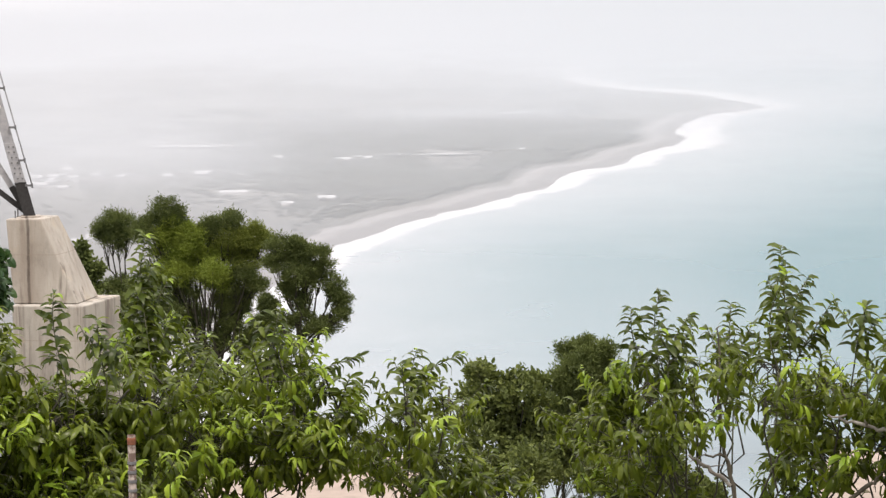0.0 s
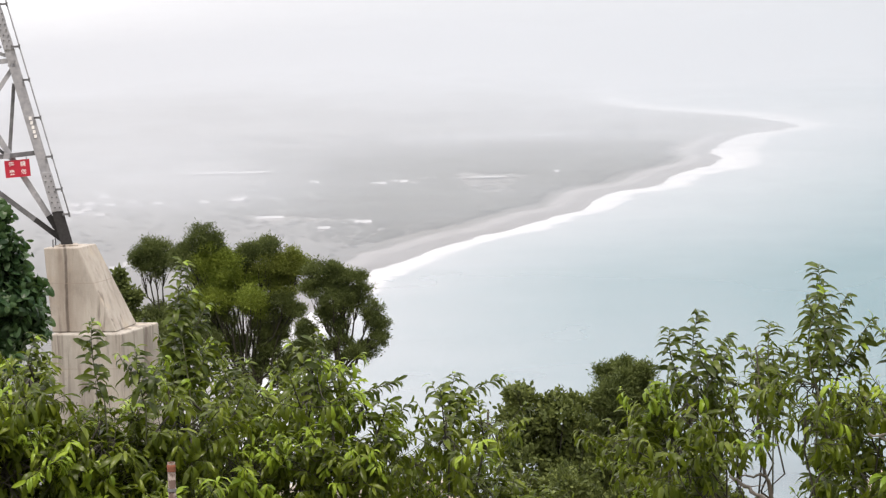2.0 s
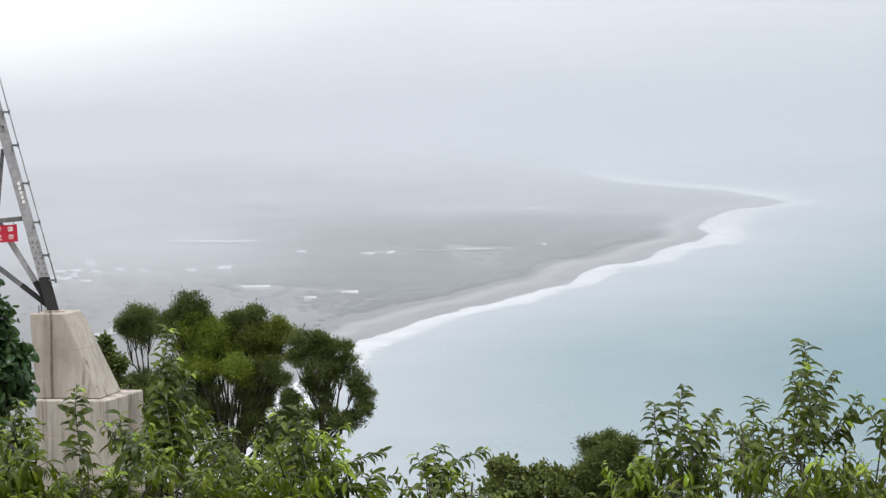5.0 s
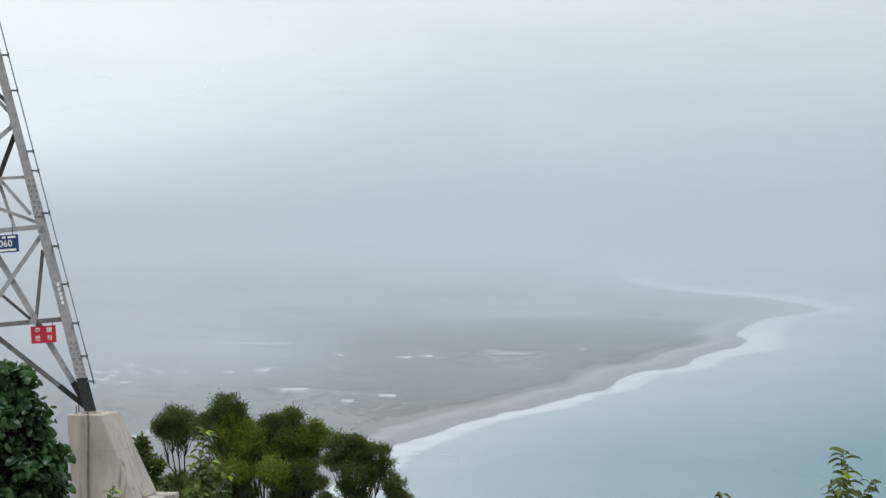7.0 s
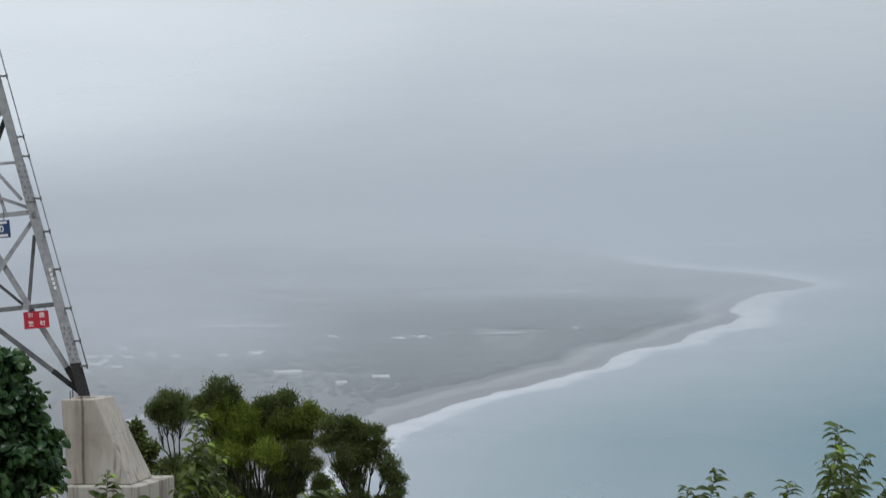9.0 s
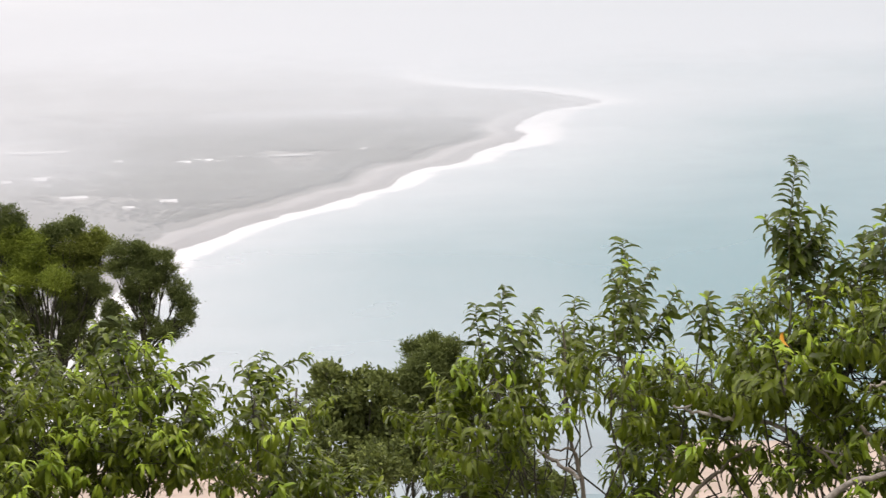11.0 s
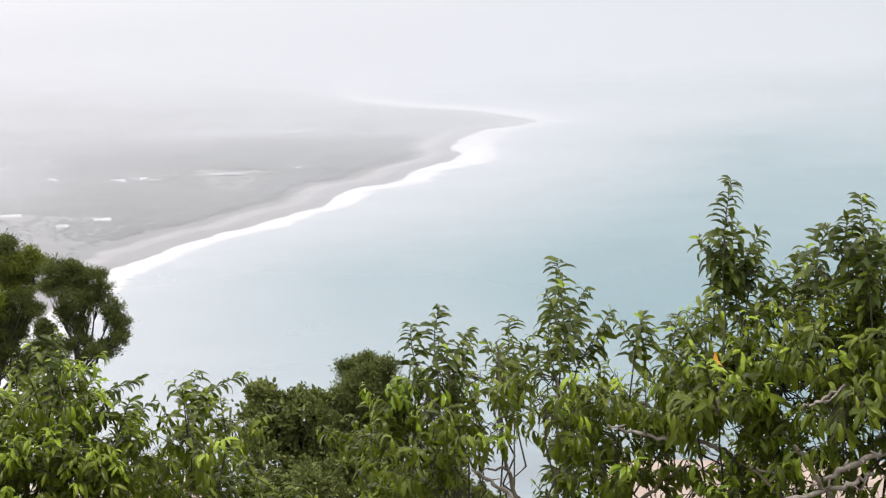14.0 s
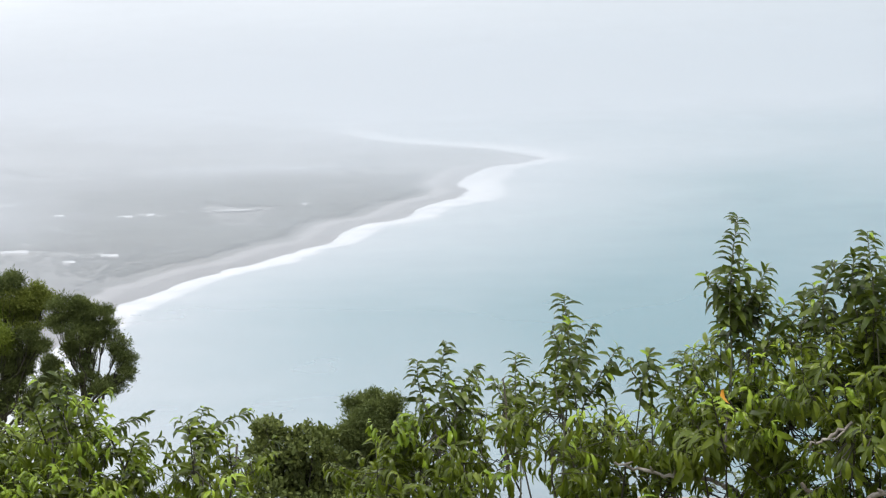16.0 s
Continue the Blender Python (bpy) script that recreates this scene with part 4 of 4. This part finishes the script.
bushy_tree("scrub_bush", 2.9, 22.0, [([(2.21, -11.0, 52), (3.25, -11.0, 52), (3.76, -12.05, 85), (2.45, -12.17, 70), (2.75, -11.4, 45)], LEAF_SCRUB)],
           "tangled olive-brown scrub bush on the slope", OVAL, 0.052, 130, 20, 0.05, "scrub on the slope", stems=5, category="bush", clump=0.02, under=0.7)
bushy_tree("round_bush", 4.5, 26.0, [([(4.65, -10.1, 38), (4.4, -10.5, 42), (4.95, -10.6, 36), (4.68, -11.2, 52), (4.3, -11.3, 40), (4.6, -12.2, 60)], LEAF_FINE)],
           "rounded dark green bush on the slope", NEEDLE, 0.05, 330, 44, 0.05, "scrub on the slope", stems=4, category="bush", clump=0.03, under=0.9, swell=1.12)
bushy_tree("scrub_bush", 6.0, 18.0, [([(5.21, -12.74, 56), (6.26, -13.0, 66), (7.31, -13.25, 36), (3.38, -12.6, 50)], LEAF_SCRUB)],
           "low yellowish scrub bush under the orchard trees", OVAL, 0.035, 160, 28, 0.04, "scrub on the slope", stems=5, category="bush", clump=0.02, under=0.7)

bushy_tree("undergrowth_bush", -6.0, 15.5, [([(-9.6, -12.9, 80), (-8.5, -12.9, 85), (-7.4, -12.9, 80), (-6.4, -13.0, 80), (-5.4, -12.8, 70)], LEAF_FINE)],
           "dark undergrowth bush behind the orchard trees", OVAL, 0.06, 90, 16, 0.04, "scrub on the slope", stems=5, category="bush", clump=0.02, under=0.7)


# ---- transmission tower ----
TOWER_D = 42.0
tower_foot = spot(-8.03, -6.72, TOWER_D)
right, ahead = Vector((math.cos(radians(-8.03)), -math.sin(radians(-8.03)), 0)), Vector((math.sin(radians(-8.03)), math.cos(radians(-8.03)), 0))
TOWER = Matrix((( right.x, ahead.x, 0, tower_foot.x), (right.y, ahead.y, 0, tower_foot.y), (0, 0, 1, tower_foot.z), (0, 0, 0, 1)))
tower = thing("transmission_tower", (0, 0, 0), "galvanised steel lattice tower leg on a concrete pier", "tower")
tower.matrix_world = TOWER


def angle_bar(mesh, p, q, width, thick=0.012, back=1.0):
    """A rolled L section from p to q, one flange to the viewer, the other going back."""
    p, q = Vector(p), Vector(q)
    d = (q - p).normalized()
    side = Vector((0, back, 0)).cross(d)
    side = side.normalized() if side.length > 1e-6 else Vector((1, 0, 0))
    dep = d.cross(side).normalized()
    if dep.y < 0:
        dep = -dep
    h = width / 2
    prof = [(-h, 0), (h, 0), (h, thick), (-h + thick, thick), (-h + thick, width), (-h, width)]
    v = [tuple(e + side * a + dep * b) for e in (p, q) for a, b in prof]
    mesh.add(v, [(i, (i + 1) % 6, 6 + (i + 1) % 6, 6 + i) for i in range(6)] + [(5, 4, 3, 2, 1, 0), (6, 7, 8, 9, 10, 11)])


def bar(name, p, q, width, material=GALV, depth=0.0, label=""):
    m = Mesh()
    angle_bar(m, (p[0], depth, p[1]), (q[0], depth, q[1]), width)
    return part(name, m, material, tower, label)


def bolt(mesh, x, z, y=-0.012, r=0.013):
    mesh.tube([(x, y + 0.014, z), (x, y - 0.012, z)], [r, r], 6)


LEAN = -0.2492
LEG_TOP = 9.0


def leg_x(z):
    return LEAN * z


bar("leg", (leg_x(0.53), 0.53), (leg_x(3.5), 3.5), 0.17, label="pale galvanised corner leg")
bar("leg", (leg_x(3.4), 3.4), (leg_x(LEG_TOP), LEG_TOP), 0.145, GALV, -0.003, "pale galvanised corner leg")
bar("leg_stub", (leg_x(-0.05), -0.05), (leg_x(0.55), 0.55), 0.19, TAR_AND_SHADE, -0.004, "black tar-coated leg foot")
# splice plates with bolt heads
for z0, z1, w in ((0.55, 1.2, 0.185), (3.25, 3.9, 0.165)):
    m = Mesh()
    a, b, h = leg_x(z0), leg_x(z1), w / 2
    m.add([(a - h, -0.016, z0), (a + h, -0.016, z0), (b + h, -0.016, z1), (b - h, -0.016, z1), (a - h, -0.002, z0), (a + h, -0.002, z0), (b + h, -0.002, z1), (b - h, -0.002, z1)],
          [(0, 1, 2, 3), (7, 6, 5, 4), (0, 4, 5, 1), (1, 5, 6, 2), (2, 6, 7, 3), (3, 7, 4, 0)])
    plate = part("splice_plate", m, GALV, tower)
    for i in range(7):
        z = z0 + 0.06 + i * (z1 - z0 - 0.12) / 6
        for dx in ((-0.045, 0.045) if i % 2 else (-0.02, 0.055)):
            bm_ = Mesh()
            bolt(bm_, leg_x(z) + dx, z, -0.018)
            part("bolt", bm_, GALV_DULL_SHADED, plate)
# slotted tag on the leg
m = Mesh()
for i in range(5):
    z = 1.78 + i * 0.075
    m.box((leg_x(z) - 0.02, -0.012, z), (leg_x(z) + 0.025, -0.001, z + 0.055))
part("leg_tag", m, WHITE, tower)

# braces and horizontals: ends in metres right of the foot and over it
bar("horizontal", (-4.3, 1.22), (leg_x(1.53) + 0.02, 1.535), 0.075, GALV_DULL_SHADED, 0.03)
bar("horizontal", (-4.6, 2.72), (leg_x(3.06), 3.07), 0.08, GALV, 0.03)
bar("horizontal", (-2.6, 3.80), (leg_x(3.89), 3.895), 0.05, GALV, 0.03)
bar("horizontal", (-4.2, 5.55), (leg_x(5.8), 5.8), 0.07, GALV, 0.03)
bar("brace", (-0.27, 0.45), (-1.95, 3.36), 0.10, GALV, 0.10)
bar("brace_stub", (-0.02, 0.0), (-0.28, 0.47), 0.105, TAR_AND_SHADE, 0.09, "black tar-coated brace foot")
bar("brace", (-0.50, 0.40), (-2.75, 2.24), 0.085, GALV_DULL_SHADED, 0.16)
bar("brace_stub", (-0.04, 0.02), (-0.51, 0.41), 0.09, TAR_AND_SHADE, 0.15, "black tar-coated brace foot")
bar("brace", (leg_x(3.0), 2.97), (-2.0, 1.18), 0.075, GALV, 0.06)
bar("brace", (-0.76, 2.68), (-0.876, 1.55), 0.06, GALV_DULL_SHADED, 0.13)
bar("brace", (-0.97, 1.52), (-1.9, 2.33), 0.05, GALV_DULL_SHADED, 0.2)
bar("brace", (leg_x(4.78), 4.77), (-2.6, 3.55), 0.075, GALV, 0.06)
bar("brace", (leg_x(4.95), 4.9), (-2.2, 5.95), 0.06, GALV, 0.06)
# tar black on this uncoated brace stands in for its shade
bar("brace", (leg_x(4.72), 4.66), (-1.50, 3.80), 0.08, TAR_AND_SHADE, 0.13, "brace coloured tar black for its shade")
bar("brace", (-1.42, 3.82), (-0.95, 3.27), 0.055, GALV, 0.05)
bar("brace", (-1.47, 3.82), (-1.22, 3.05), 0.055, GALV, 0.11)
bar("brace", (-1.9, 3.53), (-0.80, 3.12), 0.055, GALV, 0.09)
bar("brace", (leg_x(5.1), 5.05), (-1.9, 5.75), 0.06, GALV_DULL_SHADED, 0.13)
bar("brace", (-1.62, 6.5), (-2.6, 4.6), 0.06, GALV, 0.1)
for x, z, s in ((-1.475, 3.82, 0.075), (leg_x(4.78) - 0.02, 4.78, 0.085), (leg_x(3.03) - 0.02, 3.02, 0.07), (-0.93, 1.50, 0.06)):
    m = Mesh()
    m.add([(x - s, 0.0, z - s * 0.7), (x + s * 0.8, 0.0, z - s), (x + s, 0.0, z + s * 0.6), (x - s * 0.5, 0.0, z + s), (x - s, 0.01, z - s * 0.7), (x + s * 0.8, 0.01, z - s), (x + s, 0.01, z + s * 0.6), (x - s * 0.5, 0.01, z + s)],
          [(0, 1, 2, 3), (7, 6, 5, 4), (0, 4, 5, 1), (1, 5, 6, 2), (2, 6, 7, 3), (3, 7, 4, 0)])
    part("gusset_plate", m, GALV, tower)

# climbing rail along the outer edge of the leg, with its clips
OFF = 0.18
m = Mesh()
m.tube([(leg_x(z) + OFF, -0.03, z) for z in (0.45, 1.5, 3.0, 4.5, 6.0, LEG_TOP)], [0.012] * 6, 6)
rail = part("climbing_rail", m, GALV, tower, smooth=True)
for z in (0.5, 0.92, 1.47, 2.12, 2.75, 3.30, 4.0, 4.32, 5.32, 5.9, 6.6, 7.3):
    m = Mesh()
    m.box((leg_x(z) + 0.07, -0.045, z - 0.022), (leg_x(z) + OFF + 0.014, -0.012, z + 0.012))
    m.tube([(leg_x(z) + OFF, -0.05, z + 0.03), (leg_x(z) + OFF, -0.05, z - 0.045)], [0.018, 0.012], 6)
    part("rail_clip", m, GALV_DULL_SHADED, rail)

# far leg of the same face, out past the picture's edge
m = Mesh()
angle_bar(m, (-5.8, 0.0, -0.4), (-5.8 - leg_x(LEG_TOP), 0.0, LEG_TOP), 0.175)
part("leg", m, GALV, tower)

# red warning plate
sign = thing("warning_sign", (0, 0, 0), "red enamel warning plate with white writing hung on the tower", "sign")
sign.matrix_world = TOWER @ Matrix.Translation((-0.757, -0.02, 1.285)) @ Matrix.Rotation(radians(-3.5), 4, "Y")
m = Mesh()
m.box((-0.205, -0.004, -0.142), (0.205, 0.004, 0.142))
bevel(part("plate", m, RED, sign), 0.003)
m = Mesh()
for lo, hi in (((-0.205, -0.142), (0.205, -0.134)), ((-0.205, 0.134), (0.205, 0.142)), ((-0.205, -0.134), (-0.197, 0.134)), ((0.197, -0.134), (0.205, 0.134))):
    m.box((lo[0], -0.007, lo[1]), (hi[0], -0.0042, hi[1]))
part("border", m, RED, sign)
for x in (-0.10, 0.16):
    m = Mesh()
    m.tube([(x, 0.0, 0.12), (x, -0.008, 0.165), (x, 0.0, 0.23)], [0.006] * 3, 6)
    part("hook", m, GALV_DULL_SHADED, sign)


def lettering(text, size, x, z, y, material, parent, name="letter", stretch=1.0):
    curve = bpy.data.curves.new("letters", "FONT")
    curve.body, curve.size, curve.align_x, curve.align_y, curve.extrude = text, size, "CENTER", "CENTER", 0.001
    curve.offset = size * 0.012
    tmp = new("letters", curve)
    bpy.context.view_layer.update()
    me = bpy.data.meshes.new_from_object(tmp)
    bpy.data.objects.remove(tmp)
    me.materials.clear()
    me.materials.append(material)
    ob = new(name, me)
    ob.parent = parent
    ob.matrix_basis = Matrix.Translation((x, y, z)) @ Matrix.Rotation(radians(90), 4, "X") @ Matrix.Diagonal((stretch, 1, 1, 1))
    return ob


for ch, x, z in (("請", 0.095, 0.066), ("勿", 0.095, -0.064), ("攀", -0.095, 0.066), ("登", -0.095, -0.064)):
    lettering(ch, 0.092, x, z, -0.0055, WHITE, sign)

# blue number plate
plate = thing("marker_plate", (0, 0, 0), "dark blue enamel plate with white digits on the tower", "sign")
plate.matrix_world = TOWER @ Matrix.Translation((-1.385, -0.02, 2.79)) @ Matrix.Rotation(radians(-4), 4, "Y")
m = Mesh()
m.box((-0.235, -0.004, -0.145), (0.235, 0.004, 0.145))
bevel(part("plate", m, BLUE, plate), 0.003)
lettering("060", 0.15, 0.02, 0.0, -0.0055, WHITE, plate)
for x0, x1, z in ((-0.19, -0.07, 0.105), (-0.03, 0.03, 0.105), (0.06, 0.19, 0.105), (-0.19, 0.19, -0.105)):
    m = Mesh()
    m.box((x0, -0.0065, z - 0.018), (x1, -0.0042, z + 0.018))
    part("line_of_writing", m, WHITE, plate)
m = Mesh()
m.tube([(0.15, 0, 0.13), (0.15, 0.0, 0.32)], [0.008] * 2, 6)
part("hook", m, GALV_DULL_SHADED, plate)


def frustum(mesh, low, high, z0, z1):
    """A block between two four-cornered outlines."""
    mesh.add([(*p, z0) for p in low] + [(*p, z1) for p in high], [(3, 2, 1, 0), (4, 5, 6, 7), (0, 1, 5, 4), (1, 2, 6, 5), (2, 3, 7, 6), (3, 0, 4, 7)])


def pier(shift, label):
    p = thing("concrete_pier", (0, 0, 0), label, "pier", "tower footings")
    p.matrix_world = TOWER @ Matrix.Translation((shift, 0, 0))
    top = [(-0.42, -0.25), (0.14, -0.38), (0.45, 0.10), (-0.10, 0.28)]
    low = [(-0.33, -0.35), (0.71, -0.60), (1.08, 0.20), (0.02, 0.48)]
    m = Mesh()
    frustum(m, low, top, -1.43, -0.03)
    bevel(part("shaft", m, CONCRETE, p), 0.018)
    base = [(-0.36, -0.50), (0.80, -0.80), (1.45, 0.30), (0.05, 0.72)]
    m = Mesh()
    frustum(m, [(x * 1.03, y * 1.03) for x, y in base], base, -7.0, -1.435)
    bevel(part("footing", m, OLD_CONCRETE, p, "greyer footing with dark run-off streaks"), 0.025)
    m = Mesh()
    m.box((-0.17, -0.14, -0.06), (0.15, 0.14, -0.012))
    part("grout_pad", m, CONCRETE, p)
    for x, y in ((-0.26, -0.18), (-0.22, 0.12)):
        m = Mesh()
        m.tube([(x, y, -0.08), (x, y, 0.10)], [0.012, 0.012], 6)
        part("anchor_bolt", m, GALV_DULL_SHADED, p)
    return p


pier(0.03, "tall tapered concrete pier with rust streaks, on a wider footing")
pier(-5.8, "tapered weathered concrete pier under the far tower leg")

# ---- terrace below the orchard, with its low parapet ----
m = Mesh()
c = spot(-2.2, 0, 35.0)
ax = Matrix.Translation((c.x, c.y, EYE - 8.75)) @ Matrix.Rotation(radians(2.2), 4, "Z")
s = Shade("pinkish_paving")
PAVE = s.done(s.ramp(s.noise(1.2, 6.0, 0.65), (0.3, (0.2, 0.165, 0.135)), (0.7, (0.32, 0.265, 0.225))), 0.9, bump=s.bump(s.noise(20.0), 0.3, 0.01))
m.box((-4.5, -5.0, -5.0), (2.2, 4.0, 0.0), ax)
terrace = part("pavement_terrace", m, PAVE)
tagged(terrace, "worn pinkish paved terrace on the slope", "terrace", kind="structure")
m = Mesh()
m.box((-4.5, 3.75, 0.003), (2.2, 4.0, 0.22), ax)
tagged(bevel(part("wall_parapet", m, CONCRETE), 0.02), "low grey concrete parapet along the terrace", "wall", kind="structure")

m = Mesh()
c = spot(14.4, 0, 33.0)
ax = Matrix.Translation((c.x, c.y, EYE - 8.1)) @ Matrix.Rotation(radians(-14.4), 4, "Z")
m.box((-2.7, -5.0, -5.0), (3.4, 4.6, 0.0), ax)
tagged(bevel(part("pavement_landing", m, PAVE), 0.02), "pale pinkish paved landing below the orchard trees", "terrace", kind="structure")

# ---- stake in the orchard ----
stake = thing("garden_stake", spot(-5.88, -24.0, 9.4), "grey plant stake with a rusty red cap among the leaves", "stake")
base = stake.location.copy()
top = spot(-5.86, -11.75, 9.4) - base
m = Mesh()
m.tube([(0, 0, -0.1), top * 0.5, top], [0.017, 0.016, 0.015], 8)
part("pole", m, POST, stake, smooth=True)
for i in range(9):
    m = Mesh()
    m.tube([top * (0.955 - i * 0.016), top * (0.95 - i * 0.016)], [0.0175, 0.0175], 8)
    part("wire_turn", m, GALV_DULL_SHADED, stake)
m = Mesh()
m.tube([top * 0.984, top * 0.994, top * 1.0], [0.0165, 0.017, 0.012], 8)
part("cap", m, RUST, stake, "rusty red cap")

# ---- the plain: houses, long sheds, ponds, woods ----


def on_plain(az, el):
    p = ground_spot(az, el, 3.5)
    p.z = 2.6
    return p


def house(az, el, w, d, h, turn, label, pitch=0.25):
    p = on_plain(az, el)
    ob = thing("house", p, label, "house", "village houses")
    ob.rotation_euler.z = radians(turn)
    m = Mesh()
    m.box((-w / 2, -d / 2, -2.5), (w / 2, d / 2, h))
    part("wall", m, WALL, ob)
    m = Mesh()
    e, t = 0.5, w * pitch
    x0, x1, y0, y1 = -w / 2 - e, w / 2 + e, -d / 2 - e, d / 2 + e
    m.add([(x0, y0, h), (x1, y0, h), (x1, y1, h), (x0, y1, h), (x0, 0, h + t), (x1, 0, h + t)], [(0, 1, 5, 4), (2, 3, 4, 5), (0, 4, 3), (1, 2, 5), (3, 2, 1, 0)])
    part("roof", m, ROOF, ob)
    for i in range(3):
        x = -w / 2 + w * (i + 0.5) / 3
        m = Mesh()
        m.box((x - w * 0.08, -d / 2 - 0.06, h * 0.35), (x + w * 0.08, -d / 2 - 0.01, h * 0.75))
        part("window", m, DARK, ob)
    return ob


HOUSES = [(-6.49, -5.98, 10.5, 9, 7), (-5.96, -5.94, 8, 7, 3), (-4.89, -5.95, 10, 8, 3), (-4.12, -5.94, 13, 9, 4), (-4.0, -5.9, 7, 6, 4), (-6.55, -7.36, 16, 9, 4), (-6.95, -7.42, 10, 8, 4), (-6.2, -7.1, 7, 6, 3)]
for i in range(26):
    k = rng.uniform(0.6, 1.4)
    HOUSES.append((rng.uniform(-10.2, -6.9), -6.02 + rng.normal(0, 0.11), 9 * k, 7, rng.uniform(3, 6)))
for i, (a, e_, w, d, h) in enumerate(HOUSES):
    house(a, e_, w, d, h, (i * 37) % 50 - 25, "small white village house with a pale sheet roof", 0.12 if h > 5 else 0.22)


def shed(az, el, w, d, turn):
    p = on_plain(az, el)
    ob = thing("greenhouse", p, "long low white farm shed with a sheet roof", "shed", "farm sheds")
    ob.rotation_euler.z = radians(turn)
    m = Mesh()
    m.box((-w / 2, -d / 2, -2.5), (w / 2, d / 2, 2.6))
    part("wall", m, WALL, ob)
    m = Mesh()
    n = 8
    rows = [(x, y, 2.6 + 1.9 * math.sin(math.pi * k / n)) for x in (-w / 2 - 0.2, w / 2 + 0.2) for k, y in enumerate(np.linspace(-d / 2 - 0.3, d / 2 + 0.3, n + 1))]
    m.add(rows, [(k, k + 1, n + 2 + k, n + 1 + k) for k in range(n)] + [tuple(range(n + 1)), tuple(range(2 * n + 1, n, -1))])
    part("roof", m, ROOF, ob)
    return ob


for a, e_, w, d, turn in ((-3.41, -6.34, 26, 12, 8), (-1.28, -6.49, 16, 12, 4), (-2.19, -6.61, 11, 8, 5), (3.18, -5.44, 12, 14, 3), (-0.44, -5.59, 20, 16, 5), (-2.38, -5.56, 10, 10, 0),
                          (-0.9, -5.62, 16, 10, 6)):
    shed(a, e_, w, d, turn)


def pond(az, el, w, d, seed):
    p = on_plain(az, el)
    n = 64
    v = [(0, 0, 0)]
    for i in range(n):
        t = 2 * math.pi * i / n
        k = 1 + 0.7 * noise.noise((math.cos(t) * 3.5, math.sin(t) * 3.5, seed))
        v.append((w / 2 * k * math.cos(t), d / 2 * k * math.sin(t), 0))
    m = Mesh()
    m.add(v, [(0, 1 + i, 1 + (i + 1) % n) for i in range(n)])
    ob = part("water_pond", m, POND)
    ob.location = (p.x, p.y, 5.6)
    return tagged(ob, "pale shallow pond on the plain", "pond", kind="structure")


for i, (a, e_, w, d) in enumerate(((-4.4, -5.28, 120, 34), (0.35, -5.53, 70, 22), (1.55, -5.53, 55, 18), (-0.3, -5.62, 40, 14), (3.15, -4.59, 70, 50))):
    pond(a, e_, w, d, i * 3.3)

# far woods and hedges: rough low clumps
ICO_V, ICO_F = [], []
bm = bmesh.new()
bmesh.ops.create_icosphere(bm, subdivisions=1, radius=1.0)
ICO_V = np.array([v.co[:] for v in bm.verts])
ICO_F = [tuple(v.index for v in f.verts) for f in bm.faces]
bm.free()
woods = Mesh()


def clumps(n, az0, az1, el0, el1, size, thresh):
    spots_ = zip(rng.uniform(az0, az1, n * 5), rng.uniform(el0, el1, n * 5), rng.random(n * 5))
    pts = [ground_spot(a, e_, 4.0) for a, e_, k in spots_ if k < (a - az0) / 5.0 + 0.04]
    pts = [p for p in pts if noise.noise((p.x * 0.006, p.y * 0.006, 2.0)) >= thresh]
    inland = shore_distance(np.array([[p.x, p.y] for p in pts]))
    for p in [p for p, i in zip(pts, inland) if i > 60][:n]:
        k = size * rng.uniform(0.5, 1.25)
        v = ICO_V * (k * rng.uniform(0.7, 1.2, (len(ICO_V), 1))) * np.array([1.2, 1.2, 0.62]) + np.array([p.x, p.y, 3.2 + k * 0.15])
        woods.add(v, ICO_F)


clumps(3800, -4.5, 7.3, -6.3, -4.75, 5.5, -0.45)
clumps(500, -2.2, 1.5, -6.9, -5.9, 3.4, -0.6)
clumps(1700, -10.5, 2.5, -6.9, -5.2, 2.8, -0.7)
clumps(260, -2.5, 3.5, -7.4, -6.0, 3.6, -0.6)
clumps(400, -10.5, 5.0, -5.2, -4.0, 8.0, 0.0)
tagged(part("far_woods", woods, CANOPY), "dark hazy woods and hedges across the plain", "woods", kind="stuff")
